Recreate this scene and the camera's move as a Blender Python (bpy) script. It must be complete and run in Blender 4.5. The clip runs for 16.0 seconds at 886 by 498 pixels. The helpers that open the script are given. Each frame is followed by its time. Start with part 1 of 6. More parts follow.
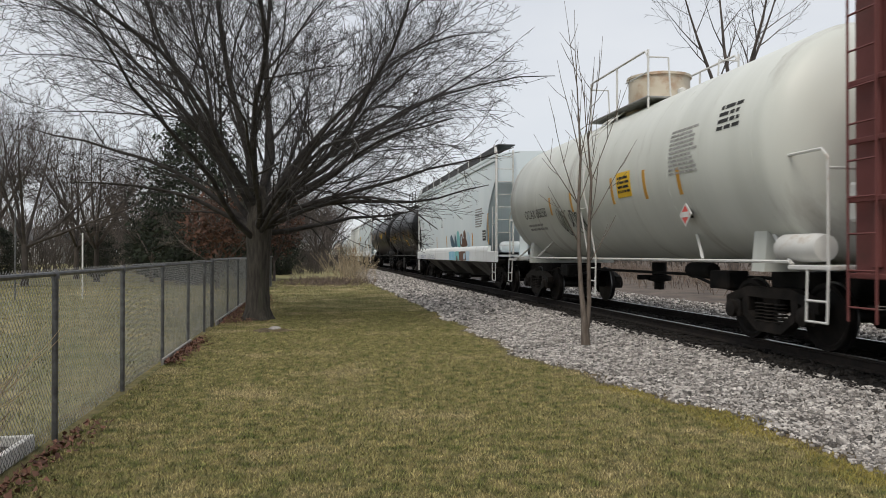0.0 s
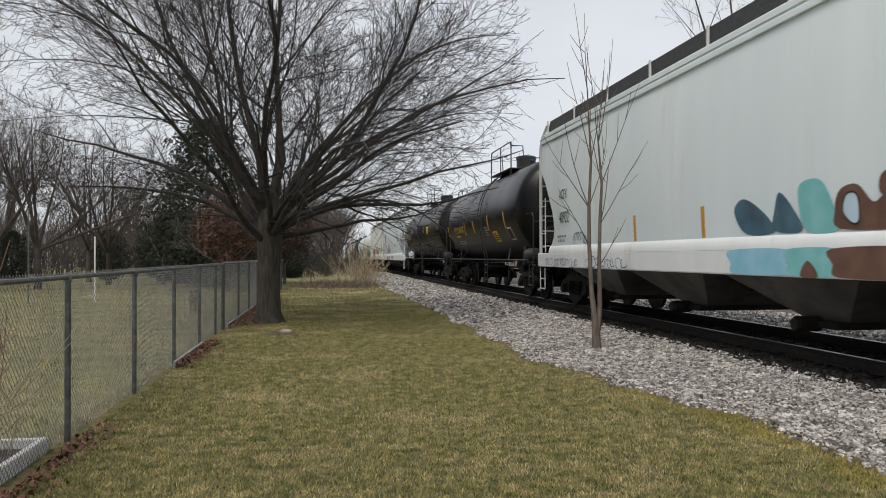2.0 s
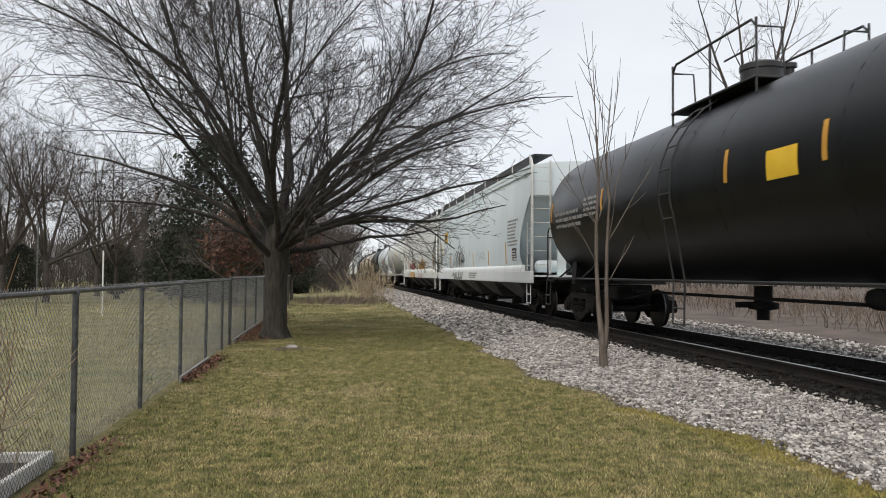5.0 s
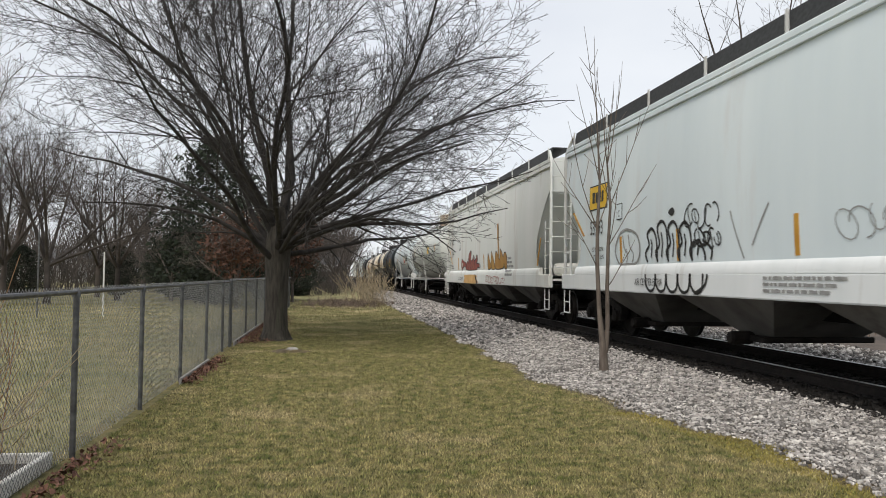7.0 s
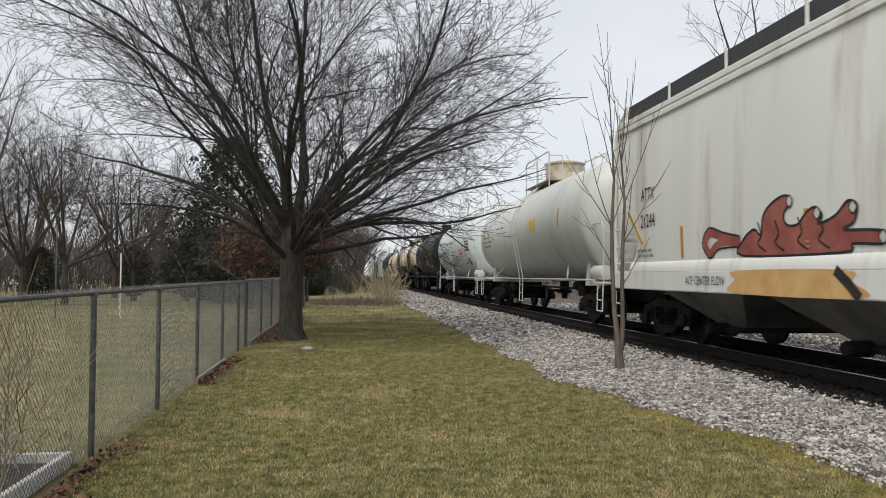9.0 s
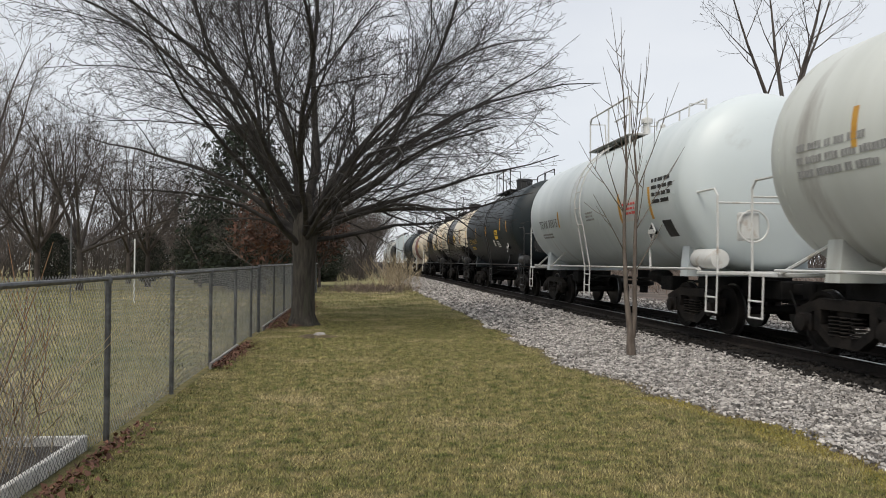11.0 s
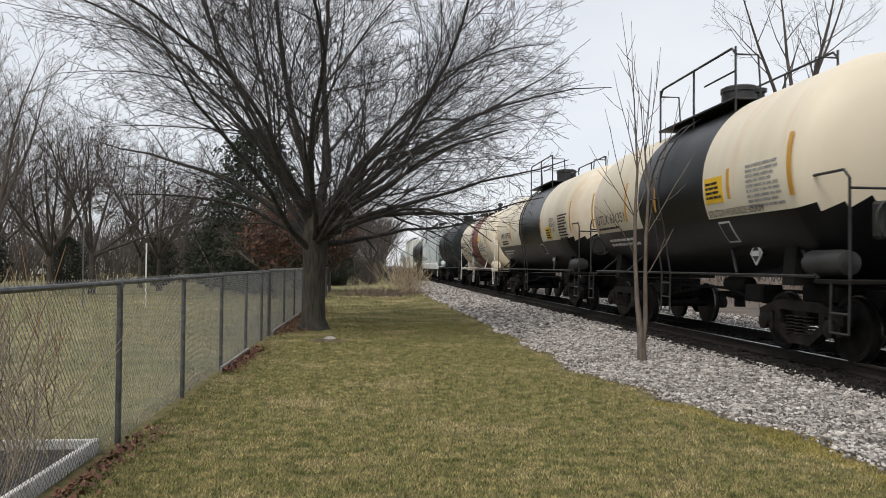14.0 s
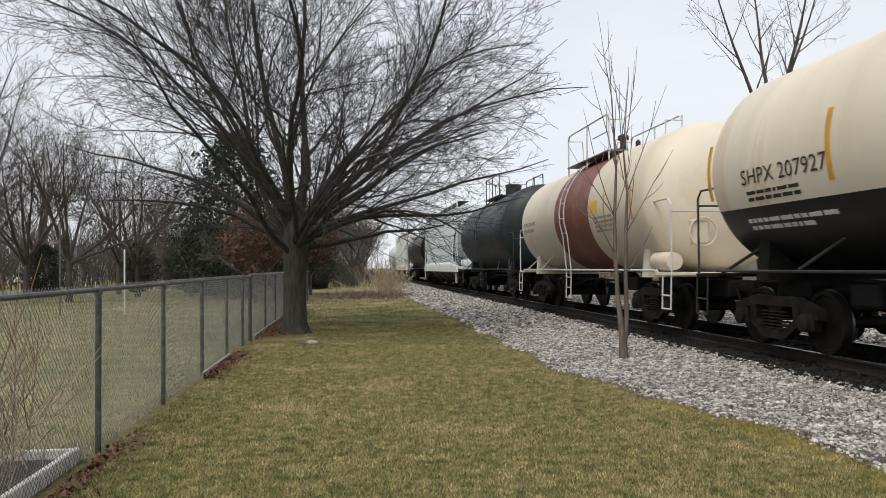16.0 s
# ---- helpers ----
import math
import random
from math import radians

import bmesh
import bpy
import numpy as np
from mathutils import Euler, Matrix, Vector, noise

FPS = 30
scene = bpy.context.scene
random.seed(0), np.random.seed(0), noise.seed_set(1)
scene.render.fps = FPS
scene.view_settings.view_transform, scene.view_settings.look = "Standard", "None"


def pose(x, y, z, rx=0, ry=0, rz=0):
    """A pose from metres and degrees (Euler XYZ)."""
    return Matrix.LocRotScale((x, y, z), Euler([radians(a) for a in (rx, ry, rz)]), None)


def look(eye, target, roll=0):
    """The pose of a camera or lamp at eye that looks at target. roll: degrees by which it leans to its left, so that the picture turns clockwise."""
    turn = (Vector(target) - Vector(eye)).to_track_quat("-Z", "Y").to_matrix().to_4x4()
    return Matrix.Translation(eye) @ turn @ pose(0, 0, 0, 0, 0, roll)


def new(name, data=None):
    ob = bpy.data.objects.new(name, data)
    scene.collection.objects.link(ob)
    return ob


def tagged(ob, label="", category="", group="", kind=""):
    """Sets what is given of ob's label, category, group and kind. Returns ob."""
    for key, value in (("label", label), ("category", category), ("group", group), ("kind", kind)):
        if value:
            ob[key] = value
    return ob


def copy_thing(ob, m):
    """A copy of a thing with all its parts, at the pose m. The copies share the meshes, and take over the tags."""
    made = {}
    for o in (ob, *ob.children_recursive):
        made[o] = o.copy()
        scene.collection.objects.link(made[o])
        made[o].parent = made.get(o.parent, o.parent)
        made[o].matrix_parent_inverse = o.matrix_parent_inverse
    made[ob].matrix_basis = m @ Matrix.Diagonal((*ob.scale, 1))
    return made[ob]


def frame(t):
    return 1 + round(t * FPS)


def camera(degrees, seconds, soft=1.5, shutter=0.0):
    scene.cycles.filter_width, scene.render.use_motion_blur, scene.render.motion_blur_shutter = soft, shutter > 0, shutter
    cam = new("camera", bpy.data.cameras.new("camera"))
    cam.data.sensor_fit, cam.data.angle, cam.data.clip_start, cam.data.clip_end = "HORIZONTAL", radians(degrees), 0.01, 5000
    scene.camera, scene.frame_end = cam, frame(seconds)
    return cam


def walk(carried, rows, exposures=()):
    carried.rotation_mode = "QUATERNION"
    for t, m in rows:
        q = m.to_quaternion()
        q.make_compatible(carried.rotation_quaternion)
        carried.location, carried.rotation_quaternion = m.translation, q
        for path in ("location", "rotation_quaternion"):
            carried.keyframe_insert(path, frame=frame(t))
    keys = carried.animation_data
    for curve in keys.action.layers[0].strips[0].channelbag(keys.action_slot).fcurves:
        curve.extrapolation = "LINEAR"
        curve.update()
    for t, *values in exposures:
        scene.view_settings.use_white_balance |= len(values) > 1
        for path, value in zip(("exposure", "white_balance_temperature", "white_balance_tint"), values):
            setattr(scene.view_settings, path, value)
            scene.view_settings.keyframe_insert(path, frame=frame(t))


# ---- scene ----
import functools

from mathutils import geometry

# rows: seconds, tilt, lean, turn
TURNS = [
    (0.0, 90.38, 0.00, -9.74), (0.5, 90.58, -0.32, -9.38), (1.0, 90.54, -0.43, -9.03), (1.5, 90.46, -0.24, -8.96),
    (2.0, 90.59, 0.10, -8.98), (2.5, 91.26, 0.11, -8.74), (3.0, 91.94, -0.25, -8.54), (3.5, 92.18, -0.29, -8.63),
    (4.0, 92.12, -0.34, -8.46), (6.5, 91.56, -0.45, -8.54), (7.0, 92.07, -0.66, -8.41), (7.5, 92.29, -0.35, -8.66),
    (8.0, 92.32, -0.17, -8.55), (8.5, 92.18, -0.13, -7.83), (9.0, 91.96, -0.27, -7.35), (11.5, 90.88, -0.61, -6.19),
    (12.0, 91.08, -0.84, -5.94), (12.5, 91.32, -0.37, -5.73), (13.0, 91.33, -0.27, -5.36), (13.5, 91.19, -0.58, -5.27),
    (14.0, 91.27, -0.46, -5.72), (14.5, 91.41, 0.01, -6.39), (15.0, 91.41, 0.30, -6.82), (15.5, 91.56, 0.61, -6.94),
    (16.0, 91.37, 0.50, -7.11)]
cam = camera(60.0, 16.0, soft=0.9, shutter=0.12)
walk(cam, [(t, pose(0, 0, 1.6, a, b, c)) for t, a, b, c in TURNS],
     exposures=[(0, 0.0), (2.0, 0.0), (3.2, 0.20), (6.6, 0.20), (8.5, 0.10), (12.0, 0.08), (14.0, 0.16), (16.0, 0.18)])


# ---- light ----
world = bpy.data.worlds.new("overcast_sky")
scene.world = world
world.use_nodes = True
wn, wl = world.node_tree.nodes, world.node_tree.links
sky = wn.new("ShaderNodeTexSky")
sky.sky_type, sky.sun_disc = "NISHITA", False
sky.sun_elevation, sky.sun_rotation = radians(38), radians(200)
sky_dim = wn.new("ShaderNodeVectorMath")
sky_dim.operation = "SCALE"
sky_dim.inputs["Scale"].default_value = 0.10
wl.new(sky.outputs[0], sky_dim.inputs[0])
w_co = wn.new("ShaderNodeTexCoord")
w_map = wn.new("ShaderNodeMapping")
w_map.inputs["Scale"].default_value = (1.0, 1.0, 2.6)
w_noise = wn.new("ShaderNodeTexNoise")
w_noise.inputs["Scale"].default_value, w_noise.inputs["Detail"].default_value = 1.6, 5
wl.new(w_co.outputs["Generated"], w_map.inputs[0])
wl.new(w_map.outputs[0], w_noise.inputs[0])
w_ramp = wn.new("ShaderNodeValToRGB")
w_ramp.color_ramp.elements[0].position, w_ramp.color_ramp.elements[0].color = 0.35, (0.70, 0.735, 0.80, 1)
w_ramp.color_ramp.elements[1].position, w_ramp.color_ramp.elements[1].color = 0.68, (0.86, 0.88, 0.91, 1)
wl.new(w_noise.outputs["Fac"], w_ramp.inputs[0])
w_mix = wn.new("ShaderNodeMixRGB")
w_mix.inputs[0].default_value = 0.88
wl.new(sky_dim.outputs[0], w_mix.inputs[1])
wl.new(w_ramp.outputs[0], w_mix.inputs[2])
wl.new(w_mix.outputs[0], wn["Background"].inputs["Color"])
wn["Background"].inputs["Strength"].default_value = 0.97
sun = new("sun", bpy.data.lights.new("sun", "SUN"))
sun.data.energy, sun.data.angle, sun.data.color = 2.1, radians(24), (1.0, 0.93, 0.83)
sun.matrix_world = look((-13, -14, 33), (0, 6, 0))


# ---- materials ----
def mat(name, a, b, scale=4.0, rough=0.7, metal=0.0, bump=0.0, fine=40.0, dirt=None, dirt_scale=1.2, dirt_at=0.55, stretch=(1, 1, 1), isl=0.0, rnd=0.0, spec=0.5):
    """Two-scale procedural surface: colours a and b mixed by noise, dirt in larger patches, fine relief."""
    m = bpy.data.materials.new(name)
    m.use_nodes = True
    n, l = m.node_tree.nodes, m.node_tree.links
    p = n["Principled BSDF"]
    co, mp = n.new("ShaderNodeTexCoord"), n.new("ShaderNodeMapping")
    mp.inputs["Scale"].default_value = stretch
    l.new(co.outputs["Object"], mp.inputs[0])
    t1 = n.new("ShaderNodeTexNoise")
    t1.inputs["Scale"].default_value, t1.inputs["Detail"].default_value = scale, 6
    l.new(mp.outputs[0], t1.inputs[0])
    r1 = n.new("ShaderNodeValToRGB")
    r1.color_ramp.elements[0].position, r1.color_ramp.elements[1].position = 0.32, 0.68
    r1.color_ramp.elements[0].color, r1.color_ramp.elements[1].color = (*a, 1), (*b, 1)
    l.new(t1.outputs["Fac"], r1.inputs[0])
    out = r1.outputs[0]
    t2 = n.new("ShaderNodeTexNoise")
    t2.inputs["Scale"].default_value, t2.inputs["Detail"].default_value = fine, 3
    l.new(co.outputs["Object"], t2.inputs[0])
    if dirt:
        t3 = n.new("ShaderNodeTexNoise")
        t3.inputs["Scale"].default_value, t3.inputs["Detail"].default_value, t3.inputs["Roughness"].default_value = dirt_scale, 8, 0.65
        l.new(mp.outputs[0], t3.inputs[0])
        r3 = n.new("ShaderNodeValToRGB")
        r3.color_ramp.elements[0].position, r3.color_ramp.elements[1].position = dirt_at, min(dirt_at + 0.2, 1)
        l.new(t3.outputs["Fac"], r3.inputs[0])
        mx = n.new("ShaderNodeMixRGB")
        mx.inputs[2].default_value = (*dirt, 1)
        l.new(r3.outputs[0], mx.inputs[0])
        l.new(out, mx.inputs[1])
        out = mx.outputs[0]
    if isl or rnd:
        hv = n.new("ShaderNodeHueSaturation")
        src = n.new("ShaderNodeNewGeometry").outputs["Random Per Island"] if isl else n.new("ShaderNodeObjectInfo").outputs["Random"]
        mr = n.new("ShaderNodeMapRange")
        w = isl or rnd
        mr.inputs["To Min"].default_value, mr.inputs["To Max"].default_value = 1 - w, 1 + w
        l.new(src, mr.inputs["Value"])
        l.new(mr.outputs[0], hv.inputs["Value"])
        l.new(out, hv.inputs["Color"])
        out = hv.outputs[0]
    l.new(out, p.inputs["Base Color"])
    rr = n.new("ShaderNodeMapRange")
    rr.inputs["To Min"].default_value, rr.inputs["To Max"].default_value = max(rough - 0.1, 0.05), min(rough + 0.1, 1)
    l.new(t2.outputs["Fac"], rr.inputs["Value"])
    l.new(rr.outputs[0], p.inputs["Roughness"])
    p.inputs["Metallic"].default_value = metal
    p.inputs["Specular IOR Level"].default_value = spec
    if bump:
        bp = n.new("ShaderNodeBump")
        bp.inputs["Strength"].default_value, bp.inputs["Distance"].default_value = bump, 0.02
        l.new(t2.outputs["Fac"], bp.inputs["Height"])
        l.new(bp.outputs[0], p.inputs["Normal"])
    return m


def lawn_material():
    # turf colour kept below the blades' own, painting in the shade between them
    return mat("lawn", (0.075, 0.078, 0.02), (0.24, 0.195, 0.08), 6.5, 0.95, bump=1.0, fine=120, dirt=(0.26, 0.205, 0.11), dirt_scale=0.8, dirt_at=0.52)


M_LAWN = lawn_material()
M_BLADE = mat("grass_blade", (0.115, 0.135, 0.034), (0.35, 0.295, 0.13), 6.5, 0.85, dirt=(0.50, 0.395, 0.23), dirt_scale=0.75, dirt_at=0.52, isl=0.8)
M_STRAW = mat("straw_blade", (0.15, 0.165, 0.06), (0.36, 0.31, 0.16), 1.2, 0.85, dirt=(0.55, 0.45, 0.26), dirt_scale=0.4, dirt_at=0.5, isl=0.6)
M_YARD = mat("yard_turf", (0.12, 0.13, 0.045), (0.28, 0.245, 0.115), 1.3, 0.95, bump=1.0, fine=60, dirt=(0.42, 0.33, 0.17), dirt_scale=0.35, dirt_at=0.5)
M_MOSS = mat("moss_blade", (0.22, 0.19, 0.04), (0.38, 0.31, 0.075), 2, 0.9, isl=0.4)
M_BALLAST = mat("ballast_bed", (0.028, 0.022, 0.018), (0.085, 0.068, 0.056), 14, 0.95, bump=1.0, fine=30, dirt=(0.09, 0.07, 0.06), dirt_scale=0.7, dirt_at=0.6)
M_STONE = mat("ballast_stone", (0.17, 0.155, 0.142), (0.46, 0.435, 0.41), 6, 0.9, bump=0.4, fine=60, isl=0.8)
# shade under the train, put into the near-black colour of bed and stones
M_SHADEDBED = mat("shaded_ballast", (0.007, 0.0065, 0.0065), (0.018, 0.016, 0.015), 12, 0.8, bump=1.0, fine=30, spec=0.2)
M_SHADEDSTONE = mat("shaded_stone", (0.008, 0.0075, 0.007), (0.024, 0.021, 0.019), 8, 0.8, isl=0.5, spec=0.2)
# dark creosoted timber, coloured darker still for the shade under the cars
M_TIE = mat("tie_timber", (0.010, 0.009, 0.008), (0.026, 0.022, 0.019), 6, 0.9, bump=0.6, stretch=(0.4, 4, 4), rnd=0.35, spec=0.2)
M_RAIL = mat("rail_side", (0.012, 0.0095, 0.008), (0.028, 0.021, 0.017), 9, 0.85, 0.3)
M_RAILTOP = mat("rail_head", (0.25, 0.25, 0.26), (0.42, 0.42, 0.42), 6, 0.35, 1.0)
M_BARK = mat("bark", (0.028, 0.024, 0.019), (0.075, 0.065, 0.052), 5, 0.95, bump=1.0, fine=38, stretch=(3, 3, 0.5), dirt=(0.07, 0.075, 0.045), dirt_scale=0.8, dirt_at=0.58)
M_TWIG = mat("twig_bark", (0.020, 0.018, 0.017), (0.052, 0.046, 0.042), 5, 0.95, bump=0.6, fine=40)
M_TWIGFAR = mat("far_twig_bark", (0.055, 0.046, 0.041), (0.115, 0.096, 0.084), 1.5, 0.95, rnd=0.3)
M_SAP = mat("sapling_bark", (0.085, 0.066, 0.053), (0.17, 0.14, 0.115), 7, 0.9, bump=0.6, fine=50, stretch=(2, 2, 0.6))
M_NEEDLE = mat("needles", (0.009, 0.014, 0.009), (0.026, 0.036, 0.02), 1.2, 0.9, isl=0.5)
M_RUSTLEAF = mat("rust_leaves", (0.06, 0.028, 0.018), (0.12, 0.058, 0.038), 2, 0.9, isl=0.4)
M_DRY = mat("dry_stems", (0.28, 0.22, 0.14), (0.48, 0.40, 0.27), 3, 0.9, isl=0.35)
M_ORANGE = mat("orange_canes", (0.20, 0.09, 0.04), (0.34, 0.20, 0.10), 3, 0.8, isl=0.3)
M_BRUSH = mat("brush_stems", (0.11, 0.082, 0.066), (0.22, 0.17, 0.135), 1.0, 0.95, isl=0.35)
M_FARWOOD = mat("far_wood_bark", (0.045, 0.038, 0.034), (0.10, 0.085, 0.075), 0.4, 0.95, isl=0.4)
M_LITTER = mat("fallen_leaves", (0.075, 0.03, 0.02), (0.22, 0.11, 0.07), 6, 0.85, isl=0.5)
M_GALV = mat("galvanised_steel", (0.085, 0.088, 0.092), (0.18, 0.183, 0.187), 12, 0.5, 0.6, dirt=(0.08, 0.078, 0.075), dirt_scale=3)
M_WIRE = mat("fence_wire", (0.17, 0.175, 0.18), (0.31, 0.315, 0.32), 8, 0.5, 0.5)
M_WHITEBOARD = mat("white_board", (0.58, 0.565, 0.54), (0.72, 0.705, 0.68), 5, 0.7, bump=0.3, dirt=(0.27, 0.24, 0.20), dirt_scale=3, dirt_at=0.56, stretch=(3, 0.6, 1))
M_EDGE = mat("weathered_board", (0.24, 0.225, 0.21), (0.40, 0.38, 0.355), 6, 0.8, bump=0.4, dirt=(0.13, 0.11, 0.09), dirt_scale=3)
M_SOIL = mat("bed_soil", (0.04, 0.032, 0.026), (0.085, 0.07, 0.056), 9, 0.95, bump=1)
M_EDGESOIL = mat("edge_soil", (0.055, 0.042, 0.024), (0.16, 0.12, 0.065), 9, 0.95, bump=1.0, fine=60, dirt=(0.15, 0.13, 0.05), dirt_scale=2.5)
M_FARGRASS = mat("dead_grass", (0.055, 0.043, 0.035), (0.13, 0.10, 0.08), 0.9, 0.95, bump=0.8, fine=20)
M_HOUSE = mat("pale_siding", (0.55, 0.55, 0.55), (0.68, 0.68, 0.67), 0.8, 0.8)
M_ROOF = mat("roof_shingle", (0.08, 0.08, 0.085), (0.14, 0.14, 0.14), 3, 0.9)
M_GLASS = mat("window_glass", (0.02, 0.025, 0.03), (0.03, 0.035, 0.04), 2, 0.1)
M_POLE = mat("white_pole", (0.62, 0.62, 0.60), (0.72, 0.72, 0.70), 5, 0.6)
M_CARPAINT = mat("car_paint", (0.62, 0.63, 0.65), (0.68, 0.69, 0.70), 2, 0.3)

# rolling stock
STREAK = (0.25, 1.6, 0.25)
M_TANKWHITE = mat("tank_white", (0.54, 0.56, 0.52), (0.64, 0.66, 0.62), 0.8, 0.45, dirt=(0.29, 0.27, 0.24), dirt_scale=1.0, dirt_at=0.56, stretch=STREAK)
M_TANKGREY = mat("tank_pale_grey", (0.54, 0.60, 0.61), (0.64, 0.69, 0.70), 0.8, 0.42, dirt=(0.30, 0.29, 0.27), dirt_scale=1.0, dirt_at=0.58, stretch=STREAK)
M_TANKBLACK = mat("tank_black", (0.0035, 0.0038, 0.0042), (0.009, 0.0095, 0.010), 1.5, 0.34, dirt=(0.016, 0.015, 0.014), dirt_scale=1.0, dirt_at=0.58, stretch=STREAK, spec=0.3)
M_TANKSLATE = mat("tank_slate", (0.013, 0.019, 0.022), (0.026, 0.034, 0.039), 1.2, 0.48, dirt=(0.09, 0.085, 0.08), dirt_scale=0.9, dirt_at=0.6, stretch=STREAK, spec=0.3)
M_CREAM = mat("tank_cream", (0.60, 0.53, 0.41), (0.72, 0.66, 0.54), 0.7, 0.5, dirt=(0.55, 0.37, 0.22), dirt_scale=0.7, dirt_at=0.56, stretch=STREAK)
M_REDBAND = mat("tank_red_band", (0.16, 0.045, 0.032), (0.22, 0.07, 0.05), 1.5, 0.55, dirt=(0.27, 0.15, 0.10), dirt_scale=0.9)
M_HOPGREY = mat("hopper_pale_grey", (0.66, 0.74, 0.77), (0.74, 0.81, 0.83), 0.6, 0.5, dirt=(0.66, 0.68, 0.68), dirt_scale=0.8, dirt_at=0.56, stretch=STREAK)
M_HOPWHITE = mat("hopper_warm_white", (0.70, 0.72, 0.68), (0.78, 0.79, 0.76), 0.6, 0.55, dirt=(0.52, 0.47, 0.41), dirt_scale=0.8, dirt_at=0.54, stretch=STREAK)
M_SILLWHITE = mat("sill_white", (0.70, 0.73, 0.73), (0.78, 0.80, 0.80), 1.2, 0.5, dirt=(0.45, 0.42, 0.38), dirt_scale=1.4, dirt_at=0.58, stretch=STREAK)
M_MAROON = mat("boxcar_maroon", (0.105, 0.028, 0.027), (0.15, 0.045, 0.04), 0.8, 0.65, dirt=(0.08, 0.03, 0.025), dirt_scale=1.2)
M_UNDER = mat("underframe_black", (0.004, 0.004, 0.004), (0.012, 0.011, 0.010), 4, 0.8, bump=0.3, dirt=(0.022, 0.017, 0.014), dirt_scale=2, spec=0.2)
M_TRUCK = mat("truck_steel", (0.007, 0.006, 0.0055), (0.022, 0.018, 0.015), 5, 0.75, bump=0.3, spec=0.2)
M_WHEEL = mat("wheel_steel", (0.006, 0.0055, 0.005), (0.018, 0.015, 0.013), 5, 0.7, 0.2, spec=0.2)
M_TREAD = mat("wheel_tread", (0.10, 0.10, 0.10), (0.18, 0.18, 0.18), 4, 0.35, 1.0)
M_STEELWHITE = mat("painted_white_rail", (0.55, 0.55, 0.53), (0.66, 0.66, 0.64), 3, 0.5, dirt=(0.36, 0.28, 0.21), dirt_scale=3)
M_STEELBLACK = mat("painted_black_rail", (0.015, 0.015, 0.015), (0.03, 0.03, 0.03), 3, 0.5)
M_GRATING = mat("walkway_grating", (0.022, 0.023, 0.023), (0.05, 0.052, 0.052), 20, 0.7, 0.3)
M_RUSTY = mat("rusty_housing", (0.48, 0.42, 0.32), (0.60, 0.54, 0.44), 1.5, 0.6, dirt=(0.30, 0.13, 0.05), dirt_scale=1.3, dirt_at=0.52)
M_STRIPE = mat("reflective_stripe", (0.48, 0.235, 0.03), (0.60, 0.33, 0.05), 3, 0.45)
M_YELLOW = mat("yellow_panel", (0.72, 0.44, 0.02), (0.80, 0.52, 0.04), 3, 0.5)
M_INK = mat("black_stencil", (0.012, 0.012, 0.012), (0.03, 0.03, 0.03), 6, 0.6)
M_GREYINK = mat("worn_stencil", (0.22, 0.22, 0.215), (0.34, 0.34, 0.33), 9, 0.7)
M_WHITEINK = mat("white_stencil", (0.55, 0.55, 0.53), (0.66, 0.66, 0.64), 6, 0.6)
M_GOLDINK = mat("yellow_stencil", (0.62, 0.38, 0.04), (0.72, 0.46, 0.07), 6, 0.6)
M_PLACARD = mat("placard_red", (0.55, 0.06, 0.06), (0.65, 0.10, 0.08), 6, 0.5)
M_SKYBLUE = mat("spray_blue", (0.22, 0.48, 0.62), (0.32, 0.56, 0.68), 3, 0.6)
M_BROWN = mat("spray_brown", (0.10, 0.05, 0.035), (0.17, 0.09, 0.06), 3, 0.6)
M_SPRAYORANGE = mat("spray_orange", (0.40, 0.20, 0.045), (0.50, 0.29, 0.08), 1.6, 0.6, dirt=(0.36, 0.13, 0.06), dirt_scale=1.4)
# grimy body paint of the outlet hoppers, underside shade mixed into the grey
M_CHUTE = mat("shaded_grimy_chute", (0.06, 0.057, 0.053), (0.16, 0.153, 0.143), 1.2, 0.75, dirt=(0.05, 0.045, 0.04), dirt_scale=1.5)
M_WALKGREY = mat("grey_walkway", (0.20, 0.20, 0.19), (0.32, 0.32, 0.30), 10, 0.6, 0.3)
M_DEEPBLUE = mat("spray_deep_blue", (0.035, 0.085, 0.13), (0.08, 0.16, 0.21), 2.5, 0.6, dirt=(0.07, 0.06, 0.05), dirt_scale=1.6)
M_TURQUOISE = mat("spray_turquoise", (0.16, 0.46, 0.47), (0.24, 0.55, 0.55), 3, 0.6)
M_HAZE = mat("spray_pale_blue", (0.45, 0.60, 0.72), (0.56, 0.68, 0.77), 2, 0.6)
M_PEACH = mat("spray_peach", (0.58, 0.33, 0.12), (0.70, 0.46, 0.20), 2.5, 0.6, dirt=(0.50, 0.20, 0.13), dirt_scale=1.2)
M_ROSE = mat("spray_rose", (0.26, 0.065, 0.055), (0.38, 0.13, 0.10), 2.5, 0.6)
M_SPRAYGREY = mat("spray_blue_ink", (0.04, 0.07, 0.16), (0.08, 0.12, 0.24), 3, 0.6)


